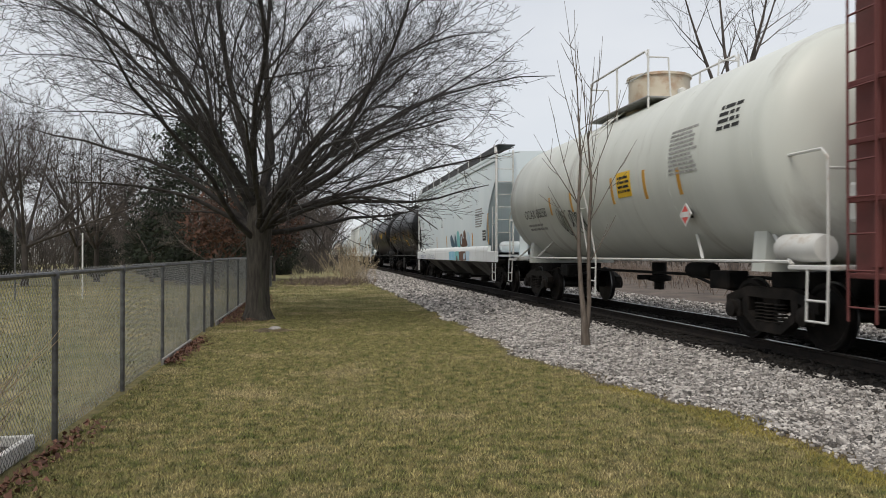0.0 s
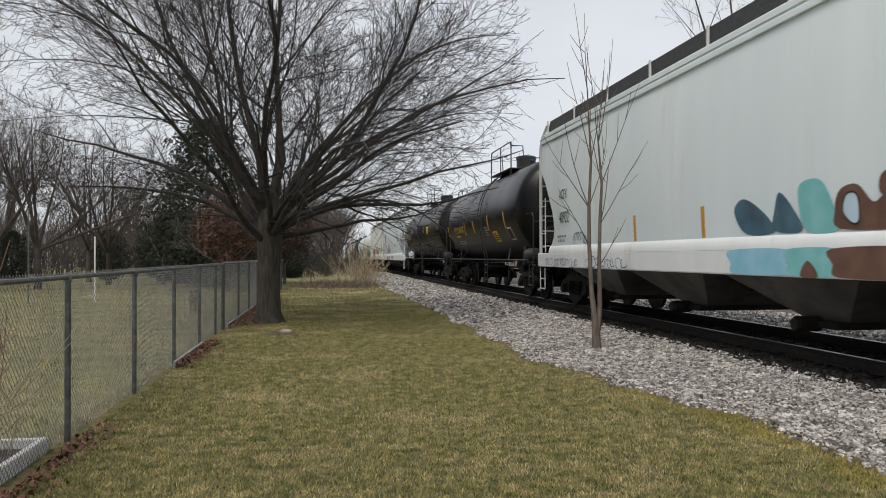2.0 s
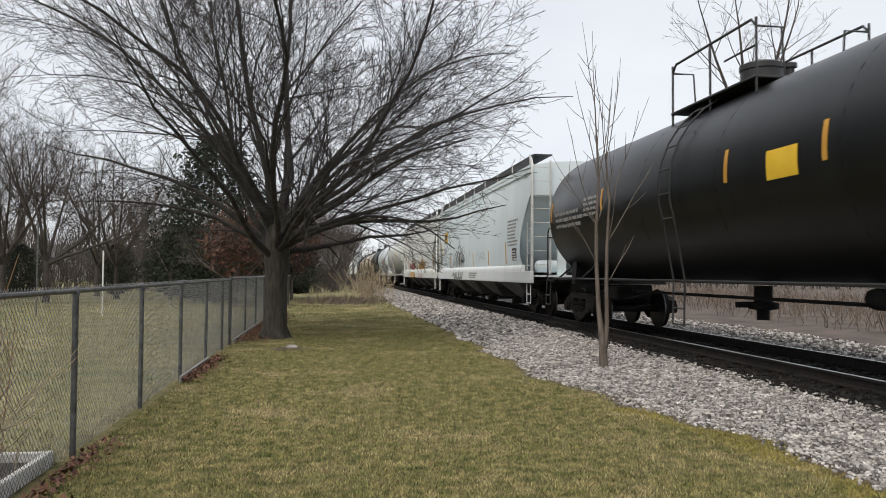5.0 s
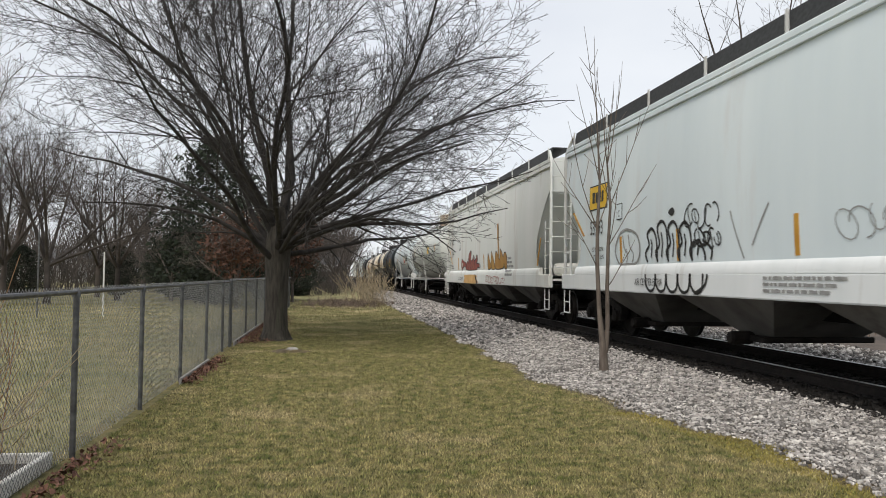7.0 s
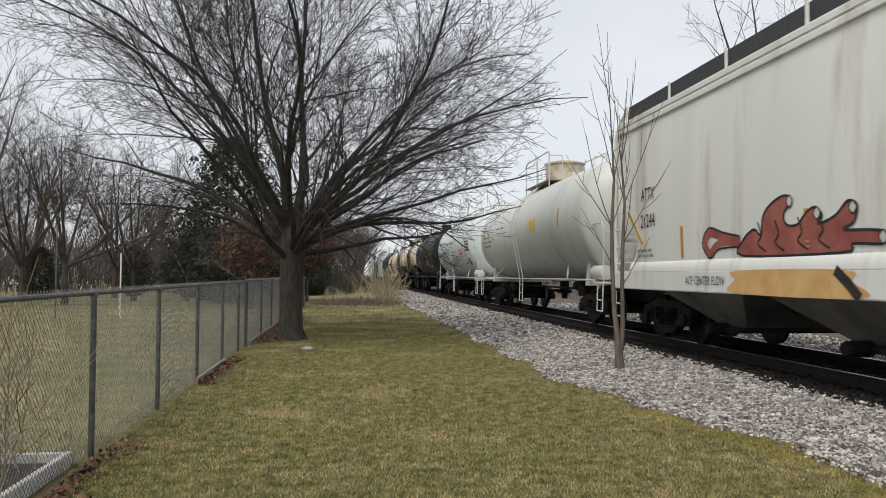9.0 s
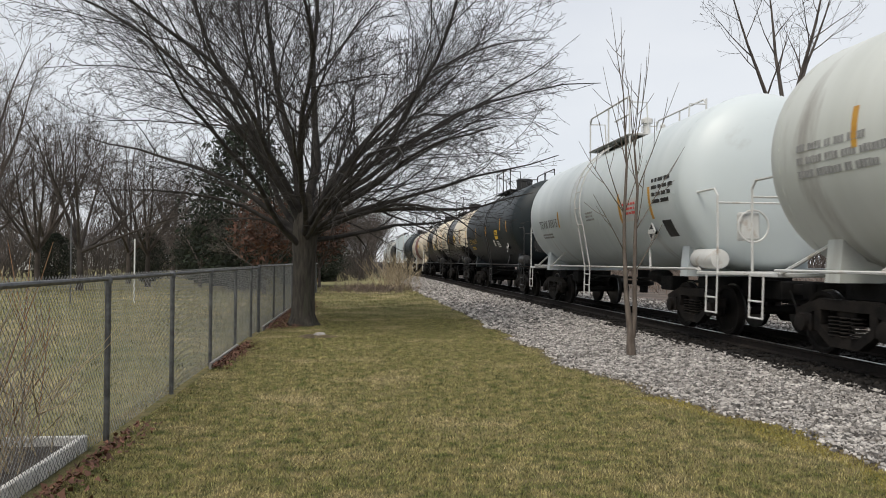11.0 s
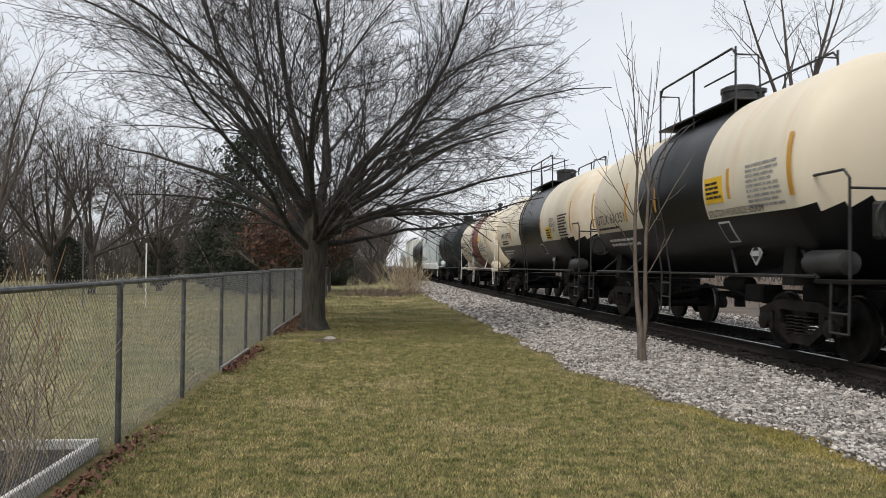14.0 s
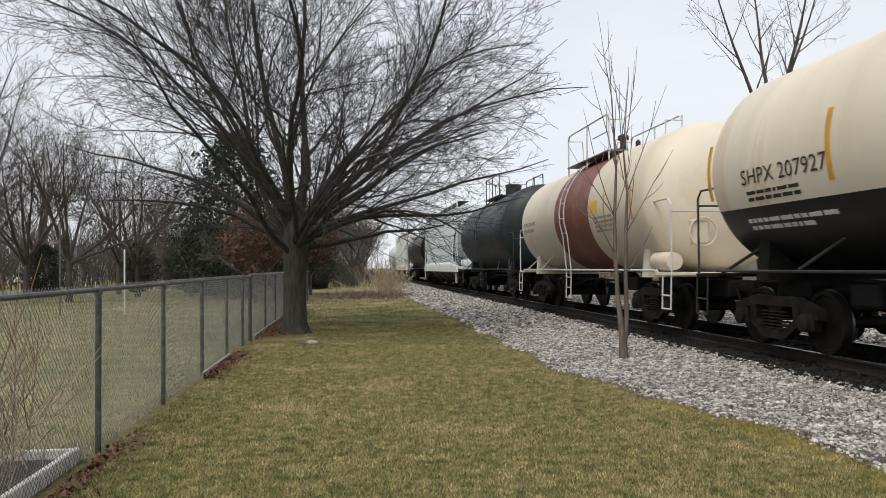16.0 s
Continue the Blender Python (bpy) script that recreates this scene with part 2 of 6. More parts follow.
# ---- mesh building ----
class Shape:
    """Collects vertices and faces of one mesh."""

    def __init__(self):
        self.v, self.f, self.m = [], [], []

    def add(self, verts, faces, slot=0):
        k = len(self.v)
        self.v += [tuple(p) for p in verts]
        self.f += [tuple(i + k for i in f) for f in faces]
        self.m += [slot] * len(faces)
        return self

    def box(self, x0, x1, y0, y1, z0, z1, bevel=0.0, slot=0):
        if bevel <= 0:
            v = [(x, y, z) for x in (x0, x1) for y in (y0, y1) for z in (z0, z1)]
            return self.add(v, [(0, 1, 3, 2), (4, 6, 7, 5), (0, 4, 5, 1), (2, 3, 7, 6), (0, 2, 6, 4), (1, 5, 7, 3)], slot)
        b = bevel
        ring = lambda z, i: [(x0 + i, y0 + b, z), (x0 + b, y0 + i, z), (x1 - b, y0 + i, z), (x1 - i, y0 + b, z), (x1 - i, y1 - b, z), (x1 - b, y1 - i, z), (x0 + b, y1 - i, z), (x0 + i, y1 - b, z)]
        v = ring(z0, b * 0.6) + ring(z0 + b, 0) + ring(z1 - b, 0) + ring(z1, b * 0.6)
        f = [tuple(reversed(range(8))), tuple(range(24, 32))]
        for r in range(3):
            f += [(r * 8 + i, r * 8 + (i + 1) % 8, r * 8 + 8 + (i + 1) % 8, r * 8 + 8 + i) for i in range(8)]
        return self.add(v, f, slot)

    def tube(self, pts, radius, sides=6, slot=0, caps=True):
        pts = [Vector(p) for p in pts]
        rad = radius if isinstance(radius, (list, tuple)) else [radius] * len(pts)
        v, f = [], []
        side = None
        for i, p in enumerate(pts):
            d = (pts[min(i + 1, len(pts) - 1)] - pts[max(i - 1, 0)]).normalized()
            if side is None:
                side = d.orthogonal().normalized()
            side = (side - d * side.dot(d))
            side = side.normalized() if side.length > 1e-5 else d.orthogonal().normalized()
            up = d.cross(side)
            for k in range(sides):
                a = 2 * math.pi * k / sides
                v.append(p + (side * math.cos(a) + up * math.sin(a)) * rad[i])
        for i in range(len(pts) - 1):
            for k in range(sides):
                k2 = (k + 1) % sides
                f.append((i * sides + k, i * sides + k2, (i + 1) * sides + k2, (i + 1) * sides + k))
        if caps:
            f += [tuple(reversed(range(sides))), tuple(range((len(pts) - 1) * sides, len(pts) * sides))]
        return self.add(v, f, slot)

    def lathe(self, profile, axis="y", at=(0, 0, 0), sides=24, slot=0):
        """profile: (radius, distance along the axis)."""
        v, f = [], []
        for r, h in profile:
            for k in range(sides):
                a = 2 * math.pi * k / sides
                c, s = r * math.cos(a), r * math.sin(a)
                p = (h, c, s) if axis == "x" else (c, h, s) if axis == "y" else (c, s, h)
                v.append((p[0] + at[0], p[1] + at[1], p[2] + at[2]))
        for i in range(len(profile) - 1):
            for k in range(sides):
                k2 = (k + 1) % sides
                f.append((i * sides + k, (i + 1) * sides + k, (i + 1) * sides + k2, i * sides + k2))
        f += [tuple(range(sides)), tuple(reversed(range((len(profile) - 1) * sides, len(profile) * sides)))]
        return self.add(v, f, slot)

    def prism(self, outline, y0, y1, slot=0):
        """An outline of (x, z) drawn out along y."""
        n = len(outline)
        v = [(x, y0, z) for x, z in outline] + [(x, y1, z) for x, z in outline]
        f = [tuple(range(n)), tuple(reversed(range(n, 2 * n)))] + [(i, i + n, (i + 1) % n + n, (i + 1) % n) for i in range(n)]
        return self.add(v, f, slot)

    def mesh(self, name, smooth=False):
        me = bpy.data.meshes.new(name)
        me.from_pydata(self.v, [], self.f)
        me.polygons.foreach_set("material_index", self.m)
        if smooth:
            me.polygons.foreach_set("use_smooth", [True] * len(self.f))
            me.set_sharp_from_angle(angle=radians(38))
        return me


def raw_mesh(name, verts, faces):
    """A mesh of triangles from arrays."""
    me = bpy.data.meshes.new(name)
    me.vertices.add(len(verts))
    me.vertices.foreach_set("co", np.asarray(verts, np.float32).ravel())
    faces = np.asarray(faces, np.int32)
    k = faces.shape[1]
    me.loops.add(faces.size)
    me.loops.foreach_set("vertex_index", faces.ravel())
    me.polygons.add(len(faces))
    me.polygons.foreach_set("loop_start", np.arange(0, faces.size, k, dtype=np.int32))
    me.update(calc_edges=True)
    return me


def part(name, shape, material, parent=None, label="", smooth=False):
    me = shape.mesh(name, smooth) if isinstance(shape, Shape) else shape
    if not me.materials:
        for m in (material if isinstance(material, (list, tuple)) else [material]):
            me.materials.append(m)
    ob = new(name, me)
    ob.parent = parent
    if name in ("stencil", "panel_print", "plate_print", "white_print", "sign_mark"):
        tagged(ob, kind="stuff")
    if label:
        tagged(ob, label)
    return ob


def thing(name, label, category, m=None, group="", kind=""):
    ob = new(name)
    ob.empty_display_size = 0.2
    if m is not None:
        ob.matrix_basis = m
    return tagged(ob, label, category, group, kind)


# ---- ground ----
def lawn_edge(y):
    """Where the grass gives way to the ballast."""
    return float(np.interp(y, (-5, 4.6, 6.5, 8.2, 11.0, 14, 21, 43, 90), (4.4, 4.18, 3.98, 3.76, 3.2, 3.15, 3.3, 3.15, 2.8))) + 0.10 * math.sin(y * 1.9 + 1.0) + 0.05 * math.sin(y * 4.7)


def ground_height(x, y):
    h = 0.03 * noise.noise((x * 0.25, y * 0.25, 0.0))
    if x > 3:
        k = min(max((x - 3.6) / 2.6, 0), 1)
        h = h * (1 - k) + 0.11 * k * k * (3 - 2 * k)
    if x > 11:
        h = 0.11 + 0.10 * min((x - 11) / 5, 1) + 0.05 * noise.noise((x * 0.3, y * 0.3, 2.0))
    return h


RAIL_TOP, TRACK_X = 0.30, 7.6


def ground():
    xs = [-1500, -400, -120, -60, -35, -25] + list(np.arange(-18, 3.0, 0.6)) + list(np.arange(3.0, 4.4, 0.1)) + list(np.arange(4.4, 14, 0.4)) + [15, 18, 24, 35, 60, 120, 400, 1500]
    ys = [-300, -60, -20] + list(np.arange(-8, 30, 0.35)) + list(np.arange(30, 70, 2.0)) + [80, 100, 140, 200, 400, 900, 1800]
    v, f, slot = [], [], []
    for y in ys:
        for x in xs:
            v.append((x, y, ground_height(x, y)))
    n = len(xs)
    for j in range(len(ys) - 1):
        for i in range(n - 1):
            x, y = (xs[i] + xs[i + 1]) / 2, (ys[j] + ys[j + 1]) / 2
            f.append((j * n + i, j * n + i + 1, j * n + n + i + 1, j * n + n + i))
            # slot 2, x 5.95 to 9.0: strip painted dark as the train's shade
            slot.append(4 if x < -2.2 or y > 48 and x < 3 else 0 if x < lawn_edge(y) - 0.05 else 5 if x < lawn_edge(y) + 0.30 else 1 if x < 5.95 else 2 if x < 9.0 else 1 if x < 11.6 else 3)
    me = bpy.data.meshes.new("ground")
    me.from_pydata(v, [], f)
    for m in (M_LAWN, M_BALLAST, M_SHADEDBED, M_FARGRASS, M_YARD, M_EDGESOIL):
        me.materials.append(m)
    me.polygons.foreach_set("material_index", slot)
    me.polygons.foreach_set("use_smooth", [True] * len(f))
    tagged(new("ground", me), "patchy winter lawn beside a grey ballast strip", "ground", kind="structure")


def scatter_blades(name, n, area, height, width, material, label, seed, keep=None, lean=0.6):
    rng = np.random.default_rng(seed)
    x = rng.uniform(area[0], area[1], n)
    # denser towards the near end
    y = area[2] + (area[3] - area[2]) * rng.uniform(0, 1, n) ** 1.7
    ok = np.array([keep(a, b) for a, b in zip(x, y)]) if keep else np.ones(n, bool)
    x, y = x[ok], y[ok]
    n = len(x)
    z = np.array([ground_height(a, b) for a, b in zip(x, y)])
    a = rng.uniform(0, 2 * np.pi, n)
    h = height * rng.uniform(0.5, 1.3, n)
    w = width * rng.uniform(0.6, 1.3, n) * (1 + y / 18)
    tx, ty = rng.normal(0, lean, n) * h, rng.normal(0, lean, n) * h
    v = np.zeros((n, 3, 3))
    v[:, 0] = np.stack([x - w * np.cos(a), y - w * np.sin(a), z - 0.003], 1)
    v[:, 1] = np.stack([x + w * np.cos(a), y + w * np.sin(a), z - 0.003], 1)
    v[:, 2] = np.stack([x + tx, y + ty, z + h], 1)
    me = raw_mesh(name, v.reshape(-1, 3), np.arange(3 * n).reshape(-1, 3))
    me.materials.append(material)
    return tagged(new(name, me), label, "grass", kind="stuff")


def stones(name, n, area, size, material, label, seed, keep=None):
    """Broken stones, as one mesh."""
    rng = np.random.default_rng(seed)
    # a broken block: eight corners pulled about
    block = np.array([(a, b, c) for a in (-1, 1) for b in (-1, 1) for c in (-1, 1)]) * 0.75
    quads = np.array([(0, 1, 3, 2), (4, 6, 7, 5), (0, 4, 5, 1), (2, 3, 7, 6), (0, 2, 6, 4), (1, 5, 7, 3)])
    x = rng.uniform(area[0], area[1], n)
    y = area[2] + (area[3] - area[2]) * rng.uniform(0, 1, n) ** 1.8
    ok = np.array([keep(a, b) for a, b in zip(x, y)]) if keep else np.ones(n, bool)
    x, y = x[ok], y[ok]
    n = len(x)
    z = np.array([ground_height(a, b) for a, b in zip(x, y)])
    v = block[None] * rng.uniform(0.45, 1.35, (n, 8, 1)) + rng.normal(0, 0.12, (n, 8, 3))
    v = v * rng.uniform(0.55, 1.15, (n, 1, 3)) * (size * rng.uniform(0.55, 1.25, (n, 1, 1)))
    a, b = rng.uniform(0, 2 * np.pi, n), rng.normal(0, 0.5, n)
    ca, sa, cb, sb = np.cos(a)[:, None], np.sin(a)[:, None], np.cos(b)[:, None], np.sin(b)[:, None]
    vx, vy, vz = v[..., 0], v[..., 1], v[..., 2] * 0.8
    vy, vz = vy * cb - vz * sb, vy * sb + vz * cb
    vx, vy = vx * ca - vy * sa, vx * sa + vy * ca
    v = np.stack([vx + x[:, None], vy + y[:, None], vz + (z + size * 0.2)[:, None]], 2)
    f = (quads[None] + 8 * np.arange(n)[:, None, None]).reshape(-1, 4)
    me = raw_mesh(name, v.reshape(-1, 3), f)
    me.materials.append(material)
    return tagged(new(name, me), label, "gravel", kind="stuff")


def track():
    tr = thing("railway_track", "steel rails on dark creosoted timber ties", "railway track", kind="structure")
    for x in (TRACK_X - 0.755, TRACK_X + 0.755):
        s, t = Shape(), RAIL_TOP
        s.prism([(x - 0.07, t - 0.17), (x + 0.07, t - 0.17), (x + 0.07, t - 0.155), (x + 0.012, t - 0.13), (x + 0.012, t - 0.045), (x + 0.036, t - 0.035), (x + 0.036, t - 0.004), (x - 0.036, t - 0.004), (x - 0.036, t - 0.035), (x - 0.012, t - 0.045), (x - 0.012, t - 0.13), (x - 0.07, t - 0.155)], -60, 420)
        r = part("rail", s, M_RAIL, tr)
        part("rail_head", Shape().box(x - 0.033, x + 0.033, -60, 420, t - 0.004, t, 0), M_RAILTOP, r, "polished running surface")
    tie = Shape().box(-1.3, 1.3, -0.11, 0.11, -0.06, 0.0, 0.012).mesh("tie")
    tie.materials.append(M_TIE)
    rng = random.Random(5)
    for i in range(190):
        ob = new("tie", tie)
        ob.parent = tr
        ob.matrix_basis = pose(TRACK_X + rng.uniform(-0.05, 0.05), -8 + i * 0.52 + rng.uniform(-0.03, 0.03), RAIL_TOP - 0.172, 0, 0, rng.uniform(-1.5, 1.5))


# ---- trees ----
def grow(rng, out, p, d, length, r0, level, spec):
    """One branch with its side branches; out collects (points, radii)."""
    sp = spec[level]
    n = sp["seg"]
    pts, rad = [p.copy()], [r0]
    step = length / n
    d = d.normalized()
    for i in range(n):
        d = (d + Vector((rng.gauss(0, 1), rng.gauss(0, 1), rng.gauss(0, 1))) * sp["wob"] + Vector((0, 0, sp["up"]))).normalized()
        p = p + d * step
        pts.append(p.copy())
        rad.append(max(r0 * (1 - (i + 1) / n * sp["taper"]), sp["rmin"]))
    out.append((pts, rad, level))
    if level + 1 >= len(spec):
        return
    nx = spec[level + 1]
    count = max(1, int(sp["kids"] * (length / sp["ref"]) + rng.random()))
    turn = rng.uniform(0, 6.28)
    for k in range(count):
        u = sp["from"] + (1 - sp["from"]) * (k + rng.uniform(0.1, 0.9)) / count
        i = min(int(u * n), n - 1)
        w = u * n - i
        q = pts[i].lerp(pts[i + 1], w)
        axis = (pts[i + 1] - pts[i]).normalized()
        side = axis.orthogonal().normalized()
        turn += 2.4 + rng.uniform(-0.5, 0.5)
        side = (side * math.cos(turn) + axis.cross(side) * math.sin(turn))
        a = radians(nx["angle"] + rng.uniform(-10, 10))
        dd = axis * math.cos(a) + side * math.sin(a)
        dd.z = dd.z * (1.0 if dd.z > 0 else nx.get("droop", 0.6))
        ln = length * nx["len"] * (1 - u * 0.55) * rng.uniform(0.75, 1.2)
        rr = (rad[i] * (1 - w) + rad[i + 1] * w) * nx["thick"]
        grow(rng, out, q, dd, ln, max(rr, nx["rmin"]), level + 1, spec)


def tubes_mesh(name, branches):
    s_v, s_f, base = [], [], 0
    for pts, rad, level in branches:
        sides = 8 if rad[0] > 0.12 else 6 if rad[0] > 0.04 else 4 if rad[0] > 0.014 else 3
        n = len(pts)
        side = None
        ang = [(math.cos(2 * math.pi * k / sides), math.sin(2 * math.pi * k / sides)) for k in range(sides)]
        for i in range(n):
            d = (pts[min(i + 1, n - 1)] - pts[max(i - 1, 0)]).normalized()
            side = d.orthogonal().normalized() if side is None else (side - d * side.dot(d)).normalized()
            up = d.cross(side)
            p, r = pts[i], rad[i]
            for c, s in ang:
                s_v.append((p.x + (side.x * c + up.x * s) * r, p.y + (side.y * c + up.y * s) * r, p.z + (side.z * c + up.z * s) * r))
        for i in range(n - 1):
            for k in range(sides):
                k2 = (k + 1) % sides
                s_f.append((base + i * sides + k, base + i * sides + k2, base + (i + 1) * sides + k2, base + (i + 1) * sides + k))
        base += n * sides
    me = raw_mesh(name, s_v, s_f)
    me.polygons.foreach_set("use_smooth", [True] * len(s_f))
    return me


def crown_reach(x, z):
    """How far from the trunk the yard tree's crown goes at height z."""
    low = 5.3 if x > 0 else 3.4
    return float(np.interp(z, (1.2, 2.4, 3.6, 5.0, 7.0, 9.5, 11.5, 13.2), (low - 1.2, low, low + 0.8, 6.4, 7.1, 6.3, 4.6, 1.0)))


# per order: segments, wobble, children per metre, fork angle, thickness and length of children
ORDERS = [
    dict(seg=10, wob=0.11, per=1.15, start=0.12, angle=32, thick=0.55, kid=0.62, rmin=0.010),
    dict(seg=8, wob=0.095, per=2.2, start=0.12, angle=34, thick=0.60, kid=0.52, rmin=0.0070),
    dict(seg=6, wob=0.10, per=3.7, start=0.12, angle=38, thick=0.62, kid=0.50, rmin=0.0052),
    dict(seg=4, wob=0.12, per=4.2, start=0.12, angle=42, thick=0.7, kid=0.55, rmin=0.0046),
    dict(seg=2, wob=0.14, per=0, start=0, angle=0, thick=0, kid=0, rmin=0.0041),
]


def sweep(rng, out, p, d, length, r0, order, lift):
    """One sweeping branch of the yard tree with all that grows on it, kept within the crown."""
    sp = ORDERS[order]
    n, step = sp["seg"], length / sp["seg"]
    d = d.normalized()
    pts, jitter = [p.copy()], rng.uniform(0.9, 1.04)
    for i in range(n):
        d = (d + Vector((rng.gauss(0, 1), rng.gauss(0, 1), rng.gauss(0, 1))) * sp["wob"] + Vector((0, 0, lift))).normalized()
        p = p + d * step
        pts.append(p.copy())
        if math.hypot(p.x, p.y) > crown_reach(p.x, p.z) * jitter or p.z < 1.75:
            break
    n = len(pts) - 1
    rad = [max(r0 * (1 - 0.88 * (i / n) ** 0.8), sp["rmin"]) for i in range(n + 1)]
    out.append((pts, rad, order))
    if order + 1 >= len(ORDERS):
        return
    run = n * step
    count = int(sp["per"] * run + rng.random())
    turn = rng.uniform(0, 6.28)
    for k in range(count):
        u = sp["start"] + (0.97 - sp["start"]) * (k + rng.uniform(0.1, 0.9)) / count
        i = min(int(u * n), n - 1)
        q = pts[i].lerp(pts[i + 1], u * n - i)
        axis = (pts[i + 1] - pts[i]).normalized()
        side = axis.orthogonal().normalized()
        turn += 2.4 + rng.uniform(-0.6, 0.6)
        side = side * math.cos(turn) + axis.cross(side) * math.sin(turn)
        a = radians(sp["angle"] + rng.uniform(-12, 12))
        dd = axis * math.cos(a) + side * math.sin(a)
        rr = (rad[i] + (rad[i + 1] - rad[i]) * (u * n - i)) * sp["thick"] * rng.uniform(0.75, 1.1)
        ln = max(run * (1 - 0.6 * u) * sp["kid"] * rng.uniform(0.7, 1.25), 0.22)
        sweep(rng, out, q, dd, ln, max(rr, ORDERS[order + 1]["rmin"]), order + 1, -0.016 if order < 1 else 0.0 if order < 2 else 0.02)


def yard_tree():
    rng = random.Random(11)
    tr = thing("yard_tree", "large bare spreading deciduous tree with dense twigs", "tree", pose(-1.30, 19.4, 0))
    s = Shape()
    prof = [(0.0, 0.42), (0.10, 0.35), (0.3, 0.295), (0.8, 0.265), (1.4, 0.262), (1.95, 0.285), (2.3, 0.315), (2.6, 0.27), (3.0, 0.20), (3.3, 0.14)]
    v, f, n = [], [], 20
    for z, r in prof:
        for k in range(n):
            a = 2 * math.pi * k / n
            flare = 1 + (0.16 * math.sin(5 * a + 0.6) if z < 0.25 else 0.045 * math.sin(4 * a + z))
            v.append((r * flare * math.cos(a) + 0.012 * z, r * flare * math.sin(a), z - 0.03))
    for i in range(len(prof) - 1):
        f += [(i * n + k, i * n + (k + 1) % n, (i + 1) * n + (k + 1) % n, (i + 1) * n + k) for k in range(n)]
    f.append(tuple(range((len(prof) - 1) * n, len(prof) * n)))
    s.add(v, f)
    part("trunk", s, M_BARK, tr, "thick grey-brown furrowed trunk", smooth=True)
    # stout limbs from the crotch: the lowest reach out level, the inner ones rise steeply
    limbs = []
    for k in range(9):
        az = k * 0.698 + rng.uniform(-0.2, 0.2)
        left = math.cos(az) < -0.2
        limbs.append((az, rng.uniform(30, 40) if left else rng.uniform(20, 30), rng.uniform(1.95, 2.45), rng.uniform(0.075, 0.10), 7.6, -0.026 if left else -0.034))
    for k in range(9):
        az = k * 0.698 + 0.3 + rng.uniform(-0.2, 0.2)
        limbs.append((az, rng.uniform(44, 58), rng.uniform(2.3, 2.8), rng.uniform(0.075, 0.10), 9.2, -0.044))
    for k in range(4):
        az = k * 1.57 + 0.1 + rng.uniform(-0.3, 0.3)
        limbs.append((az, rng.uniform(64, 74), rng.uniform(2.4, 3.0), rng.uniform(0.07, 0.095), 9.6, -0.032))
    for k in range(2):
        limbs.append((k * 2.9 + 0.5, rng.uniform(78, 86), rng.uniform(2.7, 3.1), rng.uniform(0.10, 0.12), 10.0, -0.01))
    # fuller towards the line
    limbs += [(-0.6, 17, 2.2, 0.075, 7.2, -0.018), (-0.15, 22, 2.3, 0.08, 7.2, -0.03), (0.4, 16, 2.1, 0.075, 7.0, -0.016), (0.9, 21, 2.2, 0.07, 7.0, -0.02), (-1.1, 18, 2.1, 0.07, 6.8, -0.012), (-0.35, 40, 2.5, 0.09, 9.0, -0.03), (0.15, 52, 2.6, 0.09, 9.6, -0.036), (0.55, 46, 2.4, 0.085, 9.0, -0.03)]
    for az, el, z, r, ln, bend in limbs:
        el = radians(el)
        d = Vector((math.cos(az) * math.cos(el), math.sin(az) * math.cos(el), math.sin(el)))
        out = []
        sweep(rng, out, Vector((math.cos(az) * 0.12, math.sin(az) * 0.12, z)), d, ln, r, 0, bend)
        part("limb", tubes_mesh("limb", out), M_TWIG, tr)


def bare_tree(name, seed, height, spread, label, fork_at=0.2, limbs=7, thin=1.0):
    """A leafless tree for the distance; returns the thing, at the origin."""
    rng = random.Random(seed)
    spec = [
        dict(seg=7, wob=0.06, up=0.05, taper=0.9, rmin=0.012, kids=10 * thin, ref=height * 0.6, **{"from": 0.25}),
        dict(seg=5, wob=0.1, up=0.05, taper=0.88, rmin=0.009, kids=8 * thin, ref=height * 0.26, angle=38, len=0.5, thick=0.5, **{"from": 0.15}),
        dict(seg=4, wob=0.12, up=0.04, taper=0.8, rmin=0.007, kids=7 * thin, ref=height * 0.12, angle=40, len=0.52, thick=0.55, **{"from": 0.15}),
        dict(seg=3, wob=0.12, up=0.03, taper=0.5, rmin=0.006, kids=0, ref=1, angle=38, len=0.6, thick=0.6, **{"from": 0.1}),
    ]
    tr = thing(name, label, "tree", group="bare trees")
    fork = height * fork_at
    s = [([Vector((0, 0, -0.1)), Vector((0.02, 0, fork * 0.5)), Vector((0, 0.03, fork * 1.05))], [height * 0.019, height * 0.015, height * 0.013], 0)]
    part("trunk", tubes_mesh("trunk", s), M_TWIGFAR, tr)
    out = []
    for k in range(limbs):
        az = k * 2.4 + rng.uniform(-0.4, 0.4)
        el = radians(rng.uniform(28, 85))
        d = Vector((math.cos(az) * math.cos(el) * spread, math.sin(az) * math.cos(el) * spread, math.sin(el)))
        grow(rng, out, Vector((0, 0, fork * rng.uniform(0.85, 1.0))), d, height * rng.uniform(0.6, 0.78), height * 0.0085, 0, spec)
    part("crown", tubes_mesh("crown", out), M_TWIGFAR, tr)
    return tr


def clump_mesh(name, seed, n, shape, leaf):
    """Many small leaf faces filling a crown; shape(rng) gives a place."""
    rng = np.random.default_rng(seed)
    c = np.array([shape(rng) for _ in range(n)])
    d = rng.normal(0, 1, (n, 3, 3)) * leaf
    v = (c[:, None] + d).reshape(-1, 3)
    return raw_mesh(name, v, np.arange(3 * n).reshape(-1, 3))


